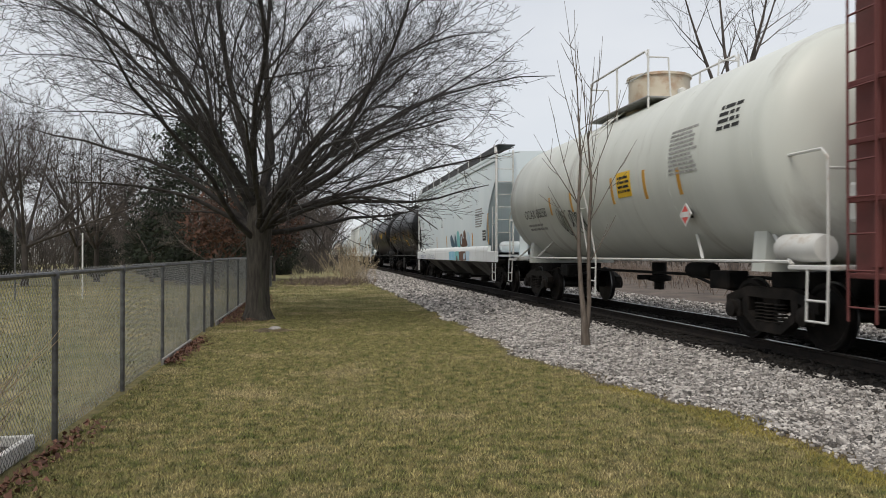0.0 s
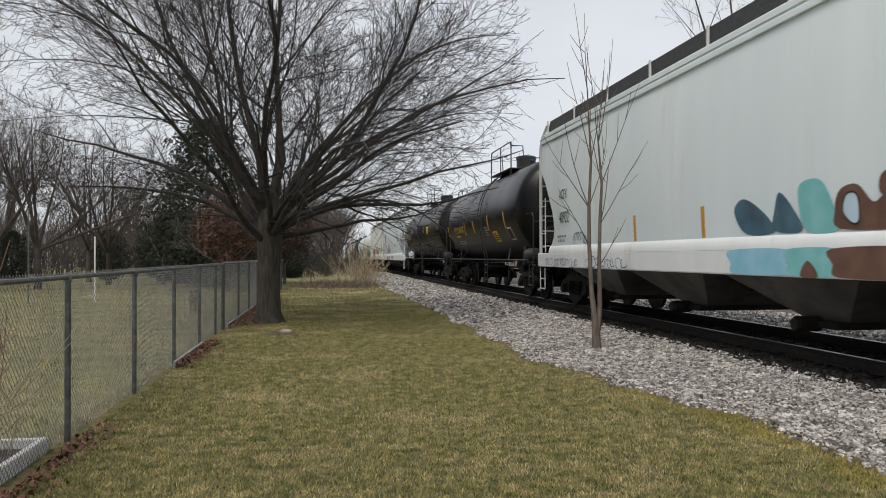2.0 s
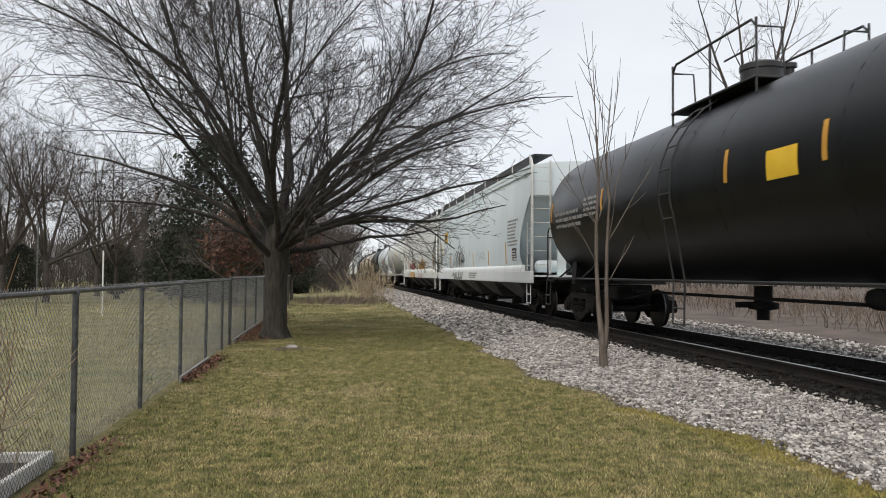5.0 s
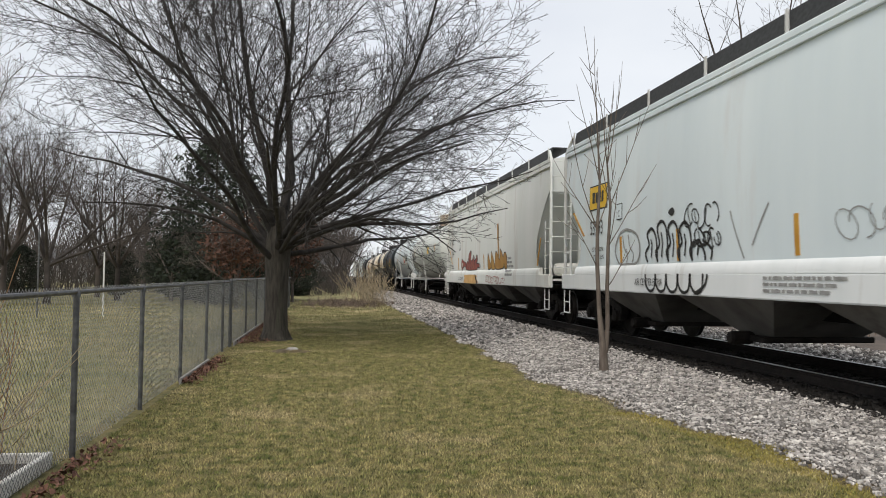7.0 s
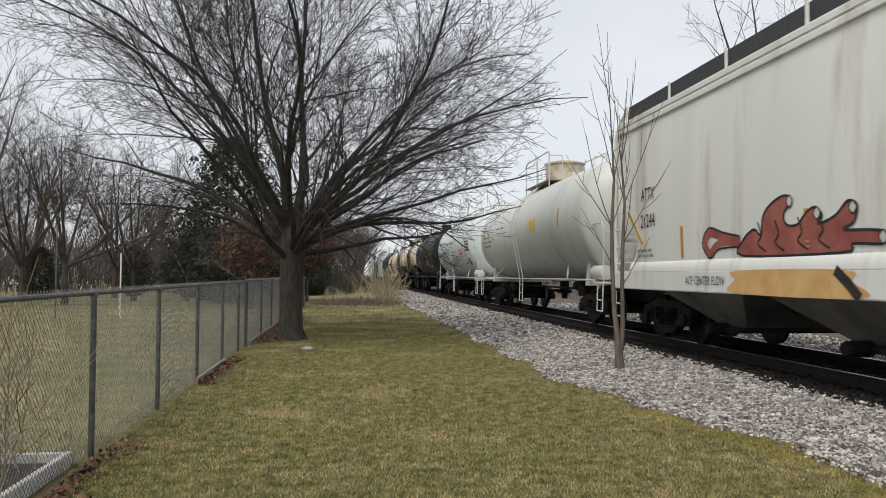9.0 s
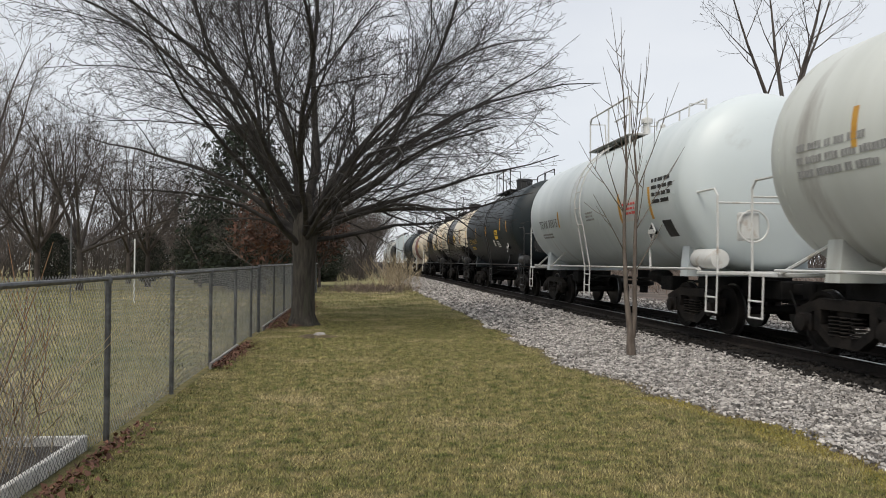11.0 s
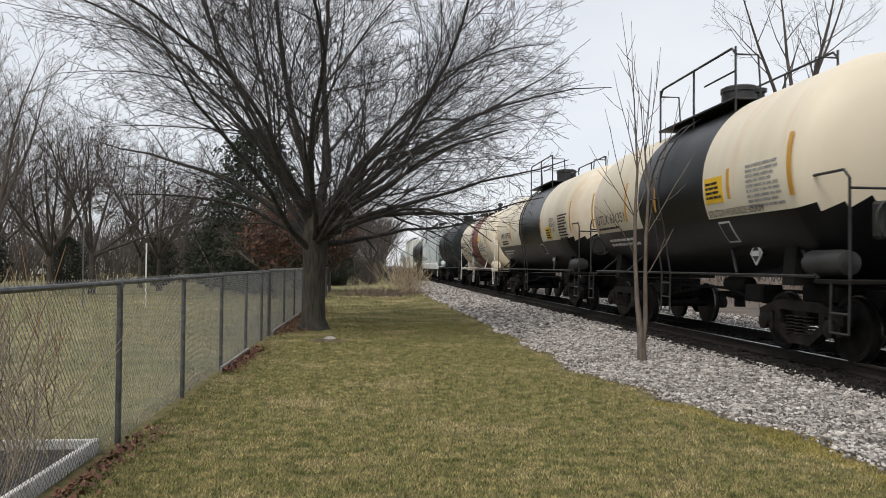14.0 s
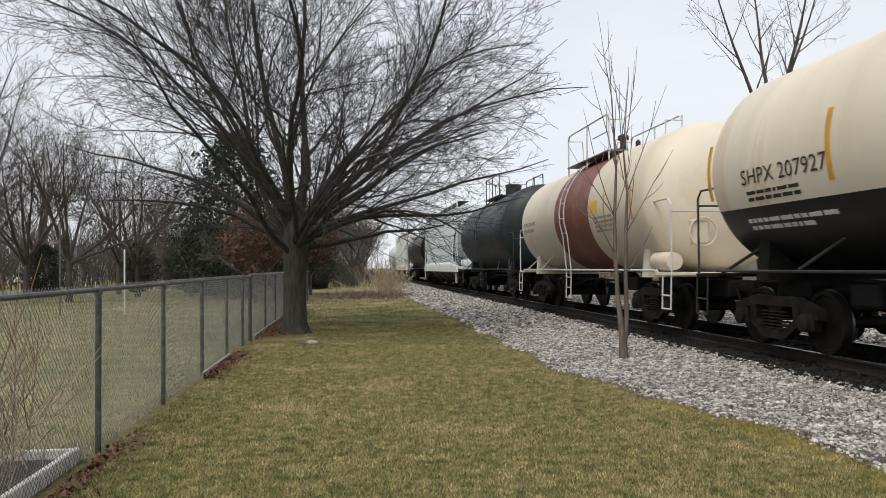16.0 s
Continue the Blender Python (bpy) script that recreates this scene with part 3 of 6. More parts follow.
def evergreen(seed, height, radius, label):
    tr = thing("evergreen_tree", label, "tree", group="evergreens")
    part("trunk", tubes_mesh("trunk", [([Vector((0, 0, -0.1)), Vector((0, 0, height * 0.95))], [height * 0.02, 0.03], 0)]), M_TWIGFAR, tr)
    tiers = np.random.default_rng(seed + 50).uniform(0.6, 1.15, (14, 9))

    def place(rng):
        h = rng.uniform(0.03, 1) ** 1.1
        a = rng.uniform(0, 2 * math.pi)
        edge = radius * (0.25 + 0.75 * min(1, 3 * h)) * (1 - h ** 3) ** 0.55 * tiers[int(h * 13.9), int(a / 6.2832 * 8.99)]
        rr = edge * rng.uniform(0.15, 1) ** 0.6
        return (rr * math.cos(a), rr * math.sin(a), h * height - 0.10 * rr)
    me = clump_mesh("crown", seed, 13000, place, 0.085 * height / 9)
    part("crown", me, M_NEEDLE, tr)
    return tr


def rust_tree(seed, height):
    tr = bare_tree("oak_tree", seed, height, 1.0, "oak holding rust-brown dead leaves")

    def place(rng):
        v = rng.normal(0, 1, 3)
        v = v / np.linalg.norm(v) * rng.uniform(0.3, 1)
        return (v[0] * height * 0.33, v[1] * height * 0.33, height * 0.55 + v[2] * height * 0.33)
    part("leaves", clump_mesh("leaves", seed, 2600, place, 0.10), M_RUSTLEAF, tr)
    return tr


def woodland():
    rng = random.Random(3)
    kinds = [bare_tree("bare_tree", 20 + i, h, sp, "tall bare grey-brown deciduous tree") for i, (h, sp) in enumerate([(14, 1.1), (12, 1.3), (15, 1.0), (9, 1.4)])]
    spots = [(-16.8, 36, 0, 0.92), (-20.5, 39, 1, 1.0), (-27.5, 44, 0, 0.95), (-12.2, 47, 3, 1.15), (-18, 46, 3, 1.2), (-24, 52, 1, 1.05), (-30, 55, 2, 0.95), (-15, 53, 2, 0.72), (-24, 42, 2, 0.95), (-14.0, 41, 1, 0.9), (-31, 48, 0, 1.0), (-20.5, 54, 2, 0.8), (-10.5, 57, 3, 1.0), (-35, 60, 1, 1.0), (-4, 66, 3, 1.0), (-16, 70, 2, 0.7), (-2.5, 80, 0, 0.7), (-24, 78, 1, 0.8),
             (-12, 90, 0, 0.7), (0.5, 95, 3, 0.9), (-3, 110, 2, 0.7), (2, 130, 0, 0.75), (-10, 120, 1, 0.8), (3.0, 160, 2, 0.8), (-1, 150, 3, 1.2), (-40, 95, 2, 0.9), (-9.0, 46, 3, 0.75), (0.6, 72, 3, 1.0), (-1.7, 63, 1, 0.75), (-3.2, 70, 0, 0.7), (1.6, 88, 1, 0.8), (2.3, 110, 3, 1.0), (4, 200, 0, 1.0), (0, 190, 1, 1.1)]
    for i, (x, y, k, s) in enumerate(spots):
        m = pose(x, y, 0, 0, 0, rng.uniform(0, 360)) @ Matrix.Scale(s, 4)
        if i < 5:
            kinds[k].matrix_basis = m if kinds[k].location.length < 0.01 else kinds[k].matrix_basis
            if (kinds[k].location - Vector((x, y, 0))).length < 0.01:
                continue
        ob = copy_thing(kinds[k], m)
        ob.scale = (s, s, s)
    for k in kinds:
        if k.location.length < 0.01:
            k.location = (-8.0, 75.0, 0.0)
    # trees past the line
    far = bare_tree("bare_tree", 31, 13.5, 0.32, "slender bare tree past the railway line", 0.62, 4, 0.62)
    far.matrix_basis = pose(20.4, 34.6, 0, 0, 0, 40)
    ev = evergreen(7, 8.9, 3.8, "dark green pine behind the fenced yard")
    ev.matrix_basis = pose(-6.0, 42, 0)
    for x, y, s in [(-4.0, 50, 0.62), (-8.3, 48, 0.5), (-10.4, 54, 0.5), (-22, 46, 0.48), (-2.4, 60, 0.5), (-27, 43, 0.5), (-15, 58, 0.42), (-18.5, 50, 0.36), (-12.5, 62, 0.5)]:
        ob = copy_thing(ev, pose(x, y, 0, 0, 0, x * 40))
        ob.scale = (s * 1.1, s * 1.1, s)
    oak = rust_tree(41, 8.0)
    oak.matrix_basis = pose(-4.3, 37, 0)
    oak.scale = (0.7, 0.7, 0.68)
    ob = copy_thing(oak, pose(-2.2, 47, 0, 0, 0, 70))
    ob.scale = (0.75, 0.75, 0.75)
    ob = copy_thing(oak, pose(-24.5, 36, 0, 0, 0, 150))
    ob.scale = (0.6, 0.6, 0.45)


def thicket(name, n, place, height, material, label, seed, category="brush", lean=0.35, r=0.008):
    """A tangle of thin stems with side twigs, as one mesh."""
    rng = random.Random(seed)
    out = []
    for _ in range(n):
        x, y, k = place(rng)
        h = height * k * rng.uniform(0.5, 1.2)
        d = Vector((rng.gauss(0, lean), rng.gauss(0, lean), 1)).normalized()
        p = Vector((x, y, ground_height(x, y) - 0.05))
        pts = [p]
        for i in range(3):
            d = (d + Vector((rng.gauss(0, 0.16), rng.gauss(0, 0.16), 0))).normalized()
            pts.append(pts[-1] + d * h / 3)
        out.append((pts, [r, r * 0.85, r * 0.65, r * 0.45], 0))
        for i in (1, 2, 2):
            q = pts[i]
            e = (d + Vector((rng.gauss(0, 0.6), rng.gauss(0, 0.6), 0))).normalized()
            out.append(([q, q + e * h * 0.2, q + e * h * 0.38 + Vector((0, 0, h * 0.05))], [r * 0.6, r * 0.5, r * 0.35], 0))
    me = tubes_mesh(name, out)
    me.materials.append(material)
    return tagged(new(name, me), label, category, kind="stuff")


def sapling():
    rng = random.Random(9)
    tr = thing("young_tree", "slender two-stemmed bare young tree in ballast", "tree", pose(4.62, 12.5, 0.04))
    a = [Vector(p) for p in ((0, 0, -0.06), (-0.02, 0, 0.4), (-0.09, 0, 1.0), (-0.12, 0.02, 1.75), (-0.13, 0, 2.4), (-0.09, 0, 3.2), (-0.13, 0, 4.0))]
    b = [Vector(p) for p in ((0.02, 0, 0.3), (0.07, 0.03, 0.75), (0.06, 0.03, 1.4), (0.07, 0.02, 2.1), (0.10, 0.0, 2.8), (0.05, 0.02, 3.5))]
    part("trunk", tubes_mesh("trunk", [(a, [0.088, 0.06, 0.04, 0.034, 0.028, 0.02, 0.014], 0)]), M_SAP, tr)
    part("stem", tubes_mesh("stem", [(b, [0.05, 0.04, 0.034, 0.029, 0.022, 0.014], 0)]), M_SAP, tr)
    for src, i, az, ln, el in [(a, 4, 3.4, 1.9, 62), (a, 4, 0.3, 1.6, 60), (a, 4, 2.7, 1.5, 50), (a, 5, 3.3, 1.7, 68), (a, 5, -0.2, 1.6, 70), (a, 6, 3.2, 1.7, 80), (a, 6, 0.2, 1.9, 85), (a, 5, 1.6, 1.5, 66),
                              (b, 3, 0.1, 1.7, 52), (b, 3, 0.6, 1.3, 60), (b, 4, -0.2, 1.9, 64), (b, 4, 3.0, 1.5, 70), (b, 5, 0.0, 1.8, 75), (b, 5, 2.8, 1.7, 82), (b, 5, 4.7, 1.4, 70), (b, 2, 0.2, 0.9, 50), (a, 3, 3.0, 1.1, 50)]:
        el = el + 5
        d = Vector((math.cos(az) * math.cos(radians(el)), math.sin(az) * math.cos(radians(el)), math.sin(radians(el))))
        p, pts = src[i], [src[i]]
        for k in range(5):
            d = (d + Vector((rng.gauss(0, 0.05), rng.gauss(0, 0.05), 0.07))).normalized()
            p = p + d * ln / 5
            pts.append(p)
        r = 0.0125
        out = [(pts, [r, r * 0.85, r * 0.7, r * 0.55, r * 0.42, r * 0.3], 0)]
        for k in (2, 3):
            e = (d + Vector((rng.gauss(0, 0.6), rng.gauss(0, 0.5), 0.1))).normalized()
            out.append(([pts[k], pts[k] + e * 0.2, pts[k] + e * 0.42 + Vector((0, 0, 0.06))], [0.007, 0.006, 0.004], 0))
        part("branch", tubes_mesh("branch", out), M_SAP, tr)


# ---- fence and yard ----
def fence_run(fe, a, b, posts, z_top):
    """Chain-link between two points: posts, top rail and woven wire."""
    a, b = Vector((*a, 0)), Vector((*b, 0))
    length = (b - a).length
    d = (b - a) / length
    nrm = Vector((-d.y, d.x, 0))
    for u in posts:
        p = a + d * u
        po = part("post", Shape().tube([p + Vector((0, 0, -0.05)), p + Vector((0, 0, z_top - 0.03))], 0.026, 10), M_GALV, fe, smooth=True)
        part("post_cap", Shape().lathe([(0.036, z_top - 0.04), (0.036, z_top + 0.005), (0.022, z_top + 0.03), (0.004, z_top + 0.038)], "z", (p.x, p.y, 0), 10), M_GALV, po, smooth=True)
    part("top_rail", Shape().tube([a + Vector((0, 0, z_top)), b + Vector((0, 0, z_top))], 0.021, 8), M_GALV, fe, smooth=True)
    # woven wire: two families of slanting strands, a hair apart
    h, pitch, r = z_top + 0.045, 0.060, 0.0022
    rise = 1.15
    v, f = [], []
    for sgn in (1, -1):
        run = h / rise
        for k in range(int((length + run) / pitch) + 1):
            u0 = k * pitch - (run if sgn > 0 else 0)
            u1 = u0 + run * sgn
            if sgn < 0:
                u0, u1 = k * pitch, k * pitch - run
            z0, z1 = 0.01, h
            lo, hi = 0.0, length
            for which in (0, 1):
                if u0 < lo: z0, u0 = z0 + (lo - u0) / (u1 - u0) * (z1 - z0), lo
                if u1 < lo: z1, u1 = z1 + (lo - u1) / (u0 - u1) * (z0 - z1), lo
                if u0 > hi: z0, u0 = z0 + (hi - u0) / (u1 - u0) * (z1 - z0), hi
                if u1 > hi: z1, u1 = z1 + (hi - u1) / (u0 - u1) * (z0 - z1), hi
            if abs(z1 - z0) < 0.03:
                continue
            off = nrm * (0.034 + 0.003 * sgn)
            p, q = a + d * u0 + off + Vector((0, 0, z0)), a + d * u1 + off + Vector((0, 0, z1))
            ax = (q - p).normalized()
            s1, s2 = nrm, ax.cross(nrm)
            i = len(v)
            for e in (p, q):
                for c, s in ((1, 0), (-0.5, 0.866), (-0.5, -0.866)):
                    v.append(tuple(e + (s1 * c + s2 * s) * r))
            f += [(i, i + 1, i + 4, i + 3), (i + 1, i + 2, i + 5, i + 4), (i + 2, i, i + 3, i + 5)]
    me = raw_mesh("chain_link", v, f)
    part("chain_link", me, M_WIRE, fe, "woven diamond wire mesh")


def yard():
    fe = thing("chain_link_fence", "galvanised chain-link fence along the lawn", "fence")
    fence_run(fe, (-2.17, 2.2), (-2.17, 17.6), [0.05, 2.43, 4.87, 7.26, 9.7, 12.1, 14.2, 15.35], 1.43)
    fence_run(fe, (-2.17, 17.68), (-1.95, 40.0), [0.06, 2.9, 5.5, 8.1, 10.7, 13.3, 15.9, 18.5, 21.1], 1.46)
    # white raised bed against the fence
    bed = thing("raised_bed", "white painted board garden bed with bare soil", "garden bed")
    for name, box in [("side_board", (-2.27, -2.22, 2.4, 6.75, -0.02, 0.13)), ("end_board", (-3.6, -2.275, 6.70, 6.75, -0.02, 0.125))]:
        part(name, Shape().box(*box, 0.008), M_WHITEBOARD, bed)
    part("soil", Shape().box(-3.6, -2.275, 2.4, 6.695, -0.02, 0.05), M_SOIL, bed)
    edge = thing("garden_edging", "weathered white boards edging the fence foot", "edging")
    for y0, y1 in ((11.6, 14.2), (17.9, 20.6), (20.7, 24.5)):
        part("board", Shape().box(-2.13, -2.09, y0, y1, -0.02, 0.09, 0.006), M_EDGE, edge)
    thicket("garden_canes", 120, lambda g: (g.uniform(-3.7, -2.4), g.uniform(4.6, 6.6), 1), 1.3, M_DRY, "dry straw-coloured garden stems in the bed", 4, "plants", 0.16, 0.008)
    thicket("rose_canes", 18, lambda g: (g.uniform(-3.7, -2.6), g.uniform(5.8, 7.4), 1), 1.5, M_ORANGE, "orange-brown thorny canes behind the fence", 5, "plants", 0.28, 0.008)
    # leaf litter along the fence
    rng = np.random.default_rng(8)
    n = 3600
    y = np.concatenate([rng.uniform(4.0, 7.6, n // 9), rng.uniform(11.5, 15.0, n // 5), rng.uniform(18, 30, n - n // 9 - n // 5)])
    x = -2.08 + np.abs(rng.normal(0, 0.11, n)) * (1 + (y > 17) * 2.4)
    c = np.stack([x, y, np.full(n, 0.035) + rng.uniform(0, 0.03, n)], 1)
    quad = np.array([(-1, -0.5, 0), (0.1, -0.8, 0), (1, 0.1, 0), (0, 0.75, 0)]) * 0.022
    a = rng.uniform(0, 6.28, n)
    q = np.stack([quad[None, :, 0] * np.cos(a)[:, None] - quad[None, :, 1] * np.sin(a)[:, None], quad[None, :, 0] * np.sin(a)[:, None] + quad[None, :, 1] * np.cos(a)[:, None], rng.normal(0, 0.014, (n, 4))], 2)
    v = (c[:, None] + q * rng.uniform(0.6, 1.3, (n, 1, 1))).reshape(-1, 3)
    me = raw_mesh("leaf_litter", v, np.arange(4 * n).reshape(-1, 4))
    me.materials.append(M_LITTER)
    tagged(new("leaf_litter", me), "brown fallen leaves along the fence foot", "leaves", kind="stuff")
    # poles in the yard
    for x, y, h in [(-8.0, 29.0, 2.35), (-10.0, 28.4, 3.3)]:
        po = thing("garden_pole", "thin white pole standing in the yard", "pole", pose(x, y, 0))
        part("shaft", Shape().tube([(0, 0, -0.05), (0, 0, h)], 0.028, 8), M_POLE if h < 3.2 else M_GALV, po, smooth=True)
    # brush pile and dead shrub by the line
    thicket("brush_pile", 520, lambda g: (g.gauss(0.9, 1.1), g.gauss(41.5, 2.0), 1), 0.5, M_BRUSH, "heap of cut brown brush", 6, "brush", 0.9, 0.014)
    thicket("dead_shrub", 130, lambda g: (g.gauss(2.2, 0.6), g.gauss(45, 1.0), 1), 1.9, M_DRY, "pale dead shrub by the ballast", 7, "shrub", 0.35, 0.014)
    thicket("lineside_brush", 700, lambda g: (g.gauss(-0.3, 1.7), g.uniform(60, 115), g.uniform(0.3, 1.2)), 3.0, M_FARWOOD, "grey-brown lineside scrub", 12, "brush", 0.25, 0.02)
    thicket("far_brush", 2600, lambda g: (g.uniform(13.5, 24), g.uniform(0, 60), 1), 0.9, M_BRUSH, "reddish dead weeds past the line", 13, "brush", 0.3, 0.012)
    thicket("hedgerow", 1700, lambda g: (g.uniform(-60, -2), g.uniform(64, 78), g.uniform(0.5, 1.1)), 4.6, M_FARWOOD, "dark bare hedgerow behind the yard", 14, "hedge", 0.3, 0.03)

    thicket("distant_wood", 2600, lambda g: (g.uniform(-140, 3), g.uniform(120, 170), g.uniform(0.5, 1.1)), 10.0, M_FARWOOD, "far bare grey-brown woodland", 15, "woods", 0.16, 0.09)
    thicket("distant_wood", 1500, lambda g: (g.uniform(30, 170), g.uniform(70, 150), g.uniform(0.5, 1.1)), 8.0, M_FARWOOD, "far bare woodland past the line", 16, "woods", 0.16, 0.09)


def house(x, y, w, d, h, rz):
    ho = thing("house", "pale sided house far behind the trees", "house", pose(x, y, 0, 0, 0, rz))
    part("wall", Shape().box(-w / 2, w / 2, -d / 2, d / 2, -0.1, h), M_HOUSE, ho)
    part("roof", Shape().add([(-w / 2 - 0.4, -d / 2 - 0.4, h), (w / 2 + 0.4, -d / 2 - 0.4, h), (w / 2 + 0.4, d / 2 + 0.4, h), (-w / 2 - 0.4, d / 2 + 0.4, h), (-w / 2 - 0.4, 0, h + 2), (w / 2 + 0.4, 0, h + 2)],
                           [(0, 1, 5, 4), (2, 3, 4, 5), (0, 4, 3), (1, 2, 5), (3, 2, 1, 0)]), M_ROOF, ho)
    for k in range(3):
        wx = -w / 2 + w * (k + 0.5) / 3
        part("window", Shape().box(wx - 0.5, wx + 0.5, -d / 2 - 0.04, -d / 2 + 0.05, 0.9, 2.1), M_GLASS, ho)


def parked_car(x, y, rz):
    c = thing("parked_car", "small white car parked beyond the yard", "car", pose(x, y, 0, 0, 0, rz))
    s = Shape().prism([(-2.1, 0.3), (2.1, 0.3), (2.15, 0.75), (1.3, 0.9), (0.7, 1.4), (-1.0, 1.42), (-1.7, 0.95), (-2.1, 0.85)], -0.85, 0.85)
    part("body", s, M_CARPAINT, c)
    part("side_window", Shape().prism([(-1.3, 0.95), (1.0, 0.92), (0.62, 1.32), (-0.95, 1.34)], -0.86, 0.86), M_GLASS, c)
    for wx in (-1.3, 1.3):
        for wy in (-0.8, 0.62):
            part("wheel", Shape().lathe([(0.1, wy), (0.32, wy), (0.32, wy + 0.18), (0.1, wy + 0.18)], "y", (wx, 0, 0.32), 14), M_UNDER, c)


# ---- rolling stock ----
SPEED = 11.3
BOUNDS = [-10.2, 7.8, 24.1, 44.0, 59.9, 78.3, 99.0, 118.9, 136.3, 151.6, 166.9, 179.5, 194.3, 208.4, 222.2, 241.0, 258.0, 276.0, 293.0]
CARS, WHEELSETS = [], []


@functools.cache
def wheelset_mesh():
    s = Shape()
    for sx in (-1, 1):
        x = sx * 0.755
        s.lathe([(0.10, x - 0.07), (0.14, x - 0.05), (0.37, x - 0.035), (0.40, x - 0.06), (0.455, x - 0.06), (0.455, x + 0.06), (0.40, x + 0.06), (0.37, x + 0.035), (0.14, x + 0.05), (0.10, x + 0.07)], "x", (0, 0, 0), 28)
        o = x - sx * 0.075
        s.lathe([(0.40, min(o, o + sx * 0.03)), (0.482, min(o, o + sx * 0.03)), (0.482, max(o, o + sx * 0.03)), (0.40, max(o, o + sx * 0.03))], "x", (0, 0, 0), 28, 1)
    s.lathe([(0.085, -1.08), (0.085, 1.08)], "x", (0, 0, 0), 12)
    me = s.mesh("wheelset", True)
    me.materials.append(M_WHEEL)
    me.materials.append(M_TREAD)
    return me


@functools.cache
def truck_frame_mesh():
    s = Shape()
    for sx in (-1, 1):
        x0, x1 = (sx * 0.93, sx * 1.09) if sx > 0 else (sx * 1.09, sx * 0.93)
        # cast side frame: arched top chord, sagging bottom chord, bolster opening
        for top in ([(-1.12, 0.58), (-0.55, 0.74), (0.55, 0.74), (1.12, 0.58)], [(-0.62, 0.44), (-0.30, 0.24), (0.30, 0.24), (0.62, 0.44)]):
            for (y0, z0), (y1, z1) in zip(top[:-1], top[1:]):
                k = 0.075
                v = [(x, y, z) for x in (x0, x1) for y, z in ((y0, z0 - k), (y1, z1 - k), (y1, z1 + k), (y0, z0 + k))]
                s.add(v, [(0, 1, 2, 3), (7, 6, 5, 4), (0, 4, 5, 1), (1, 5, 6, 2), (2, 6, 7, 3), (3, 7, 4, 0)])
        for y in (-0.60, 0.60):
            s.box(x0 + 0.005, x1 - 0.005, y - 0.08, y + 0.08, 0.36, 0.72, 0.01)
        for y in (-0.89, 0.89):
            s.box(x0 - 0.02, x1 + 0.02, y - 0.15, y + 0.15, 0.34, 0.60, 0.03)
            s.lathe([(0.05, sx * 1.09), (0.13, sx * 1.10), (0.13, sx * 1.17), (0.06, sx * 1.19)], "x", (0, y, 0.46), 12)
        for y in (-0.24, 0.0, 0.24):
            for k in range(6):
                z = 0.31 + k * 0.05
                s.lathe([(0.085, z), (0.10, z + 0.014), (0.085, z + 0.028)], "z", (sx * 1.03, y, 0), 10)
    s.box(-1.05, 1.05, -0.20, 0.20, 0.56, 0.80, 0.02)
    me = s.mesh("truck_frame", True)
    me.materials.append(M_TRUCK)
    return me


@functools.cache
def coupler_mesh():
    s = Shape().box(-0.09, 0.09, -0.75, 0.05, -0.09, 0.09, 0.02)
    s.box(-0.16, 0.12, 0.02, 0.26, -0.15, 0.15, 0.04)
    s.tube([(0.14, -0.3, -0.02), (0.2, 0.0, -0.30), (0.17, 0.3, -0.42)], 0.022, 6)
    me = s.mesh("coupler", True)
    me.materials.append(M_UNDER)
    return me


def running_gear(car, length, inset):
    """Trucks, wheelsets and couplers."""
    for sy in (-1, 1):
        y = sy * (length / 2 - inset)
        ob = part("truck_frame", truck_frame_mesh(), M_TRUCK, car)
        ob.location = (0, y, 0)
        for w in (-0.89, 0.89):
            wh = part("wheelset", wheelset_mesh(), M_WHEEL, car)
            wh.location = (0, y + w, 0.455)
            WHEELSETS.append((wh, y + w))
        co = part("coupler", coupler_mesh(), M_UNDER, car)
        co.matrix_basis = pose(0, sy * (length / 2 - 0.22), 0.86, 0, 0, 0 if sy > 0 else 180)


def begin_car(i, name, label, category):
    y0, y1 = BOUNDS[i], BOUNDS[i + 1]
    car = thing(name, label, category, pose(TRACK_X, (y0 + y1) / 2, RAIL_TOP), group="train cars")
    CARS.append((car, (y0 + y1) / 2))
    return car, y1 - y0


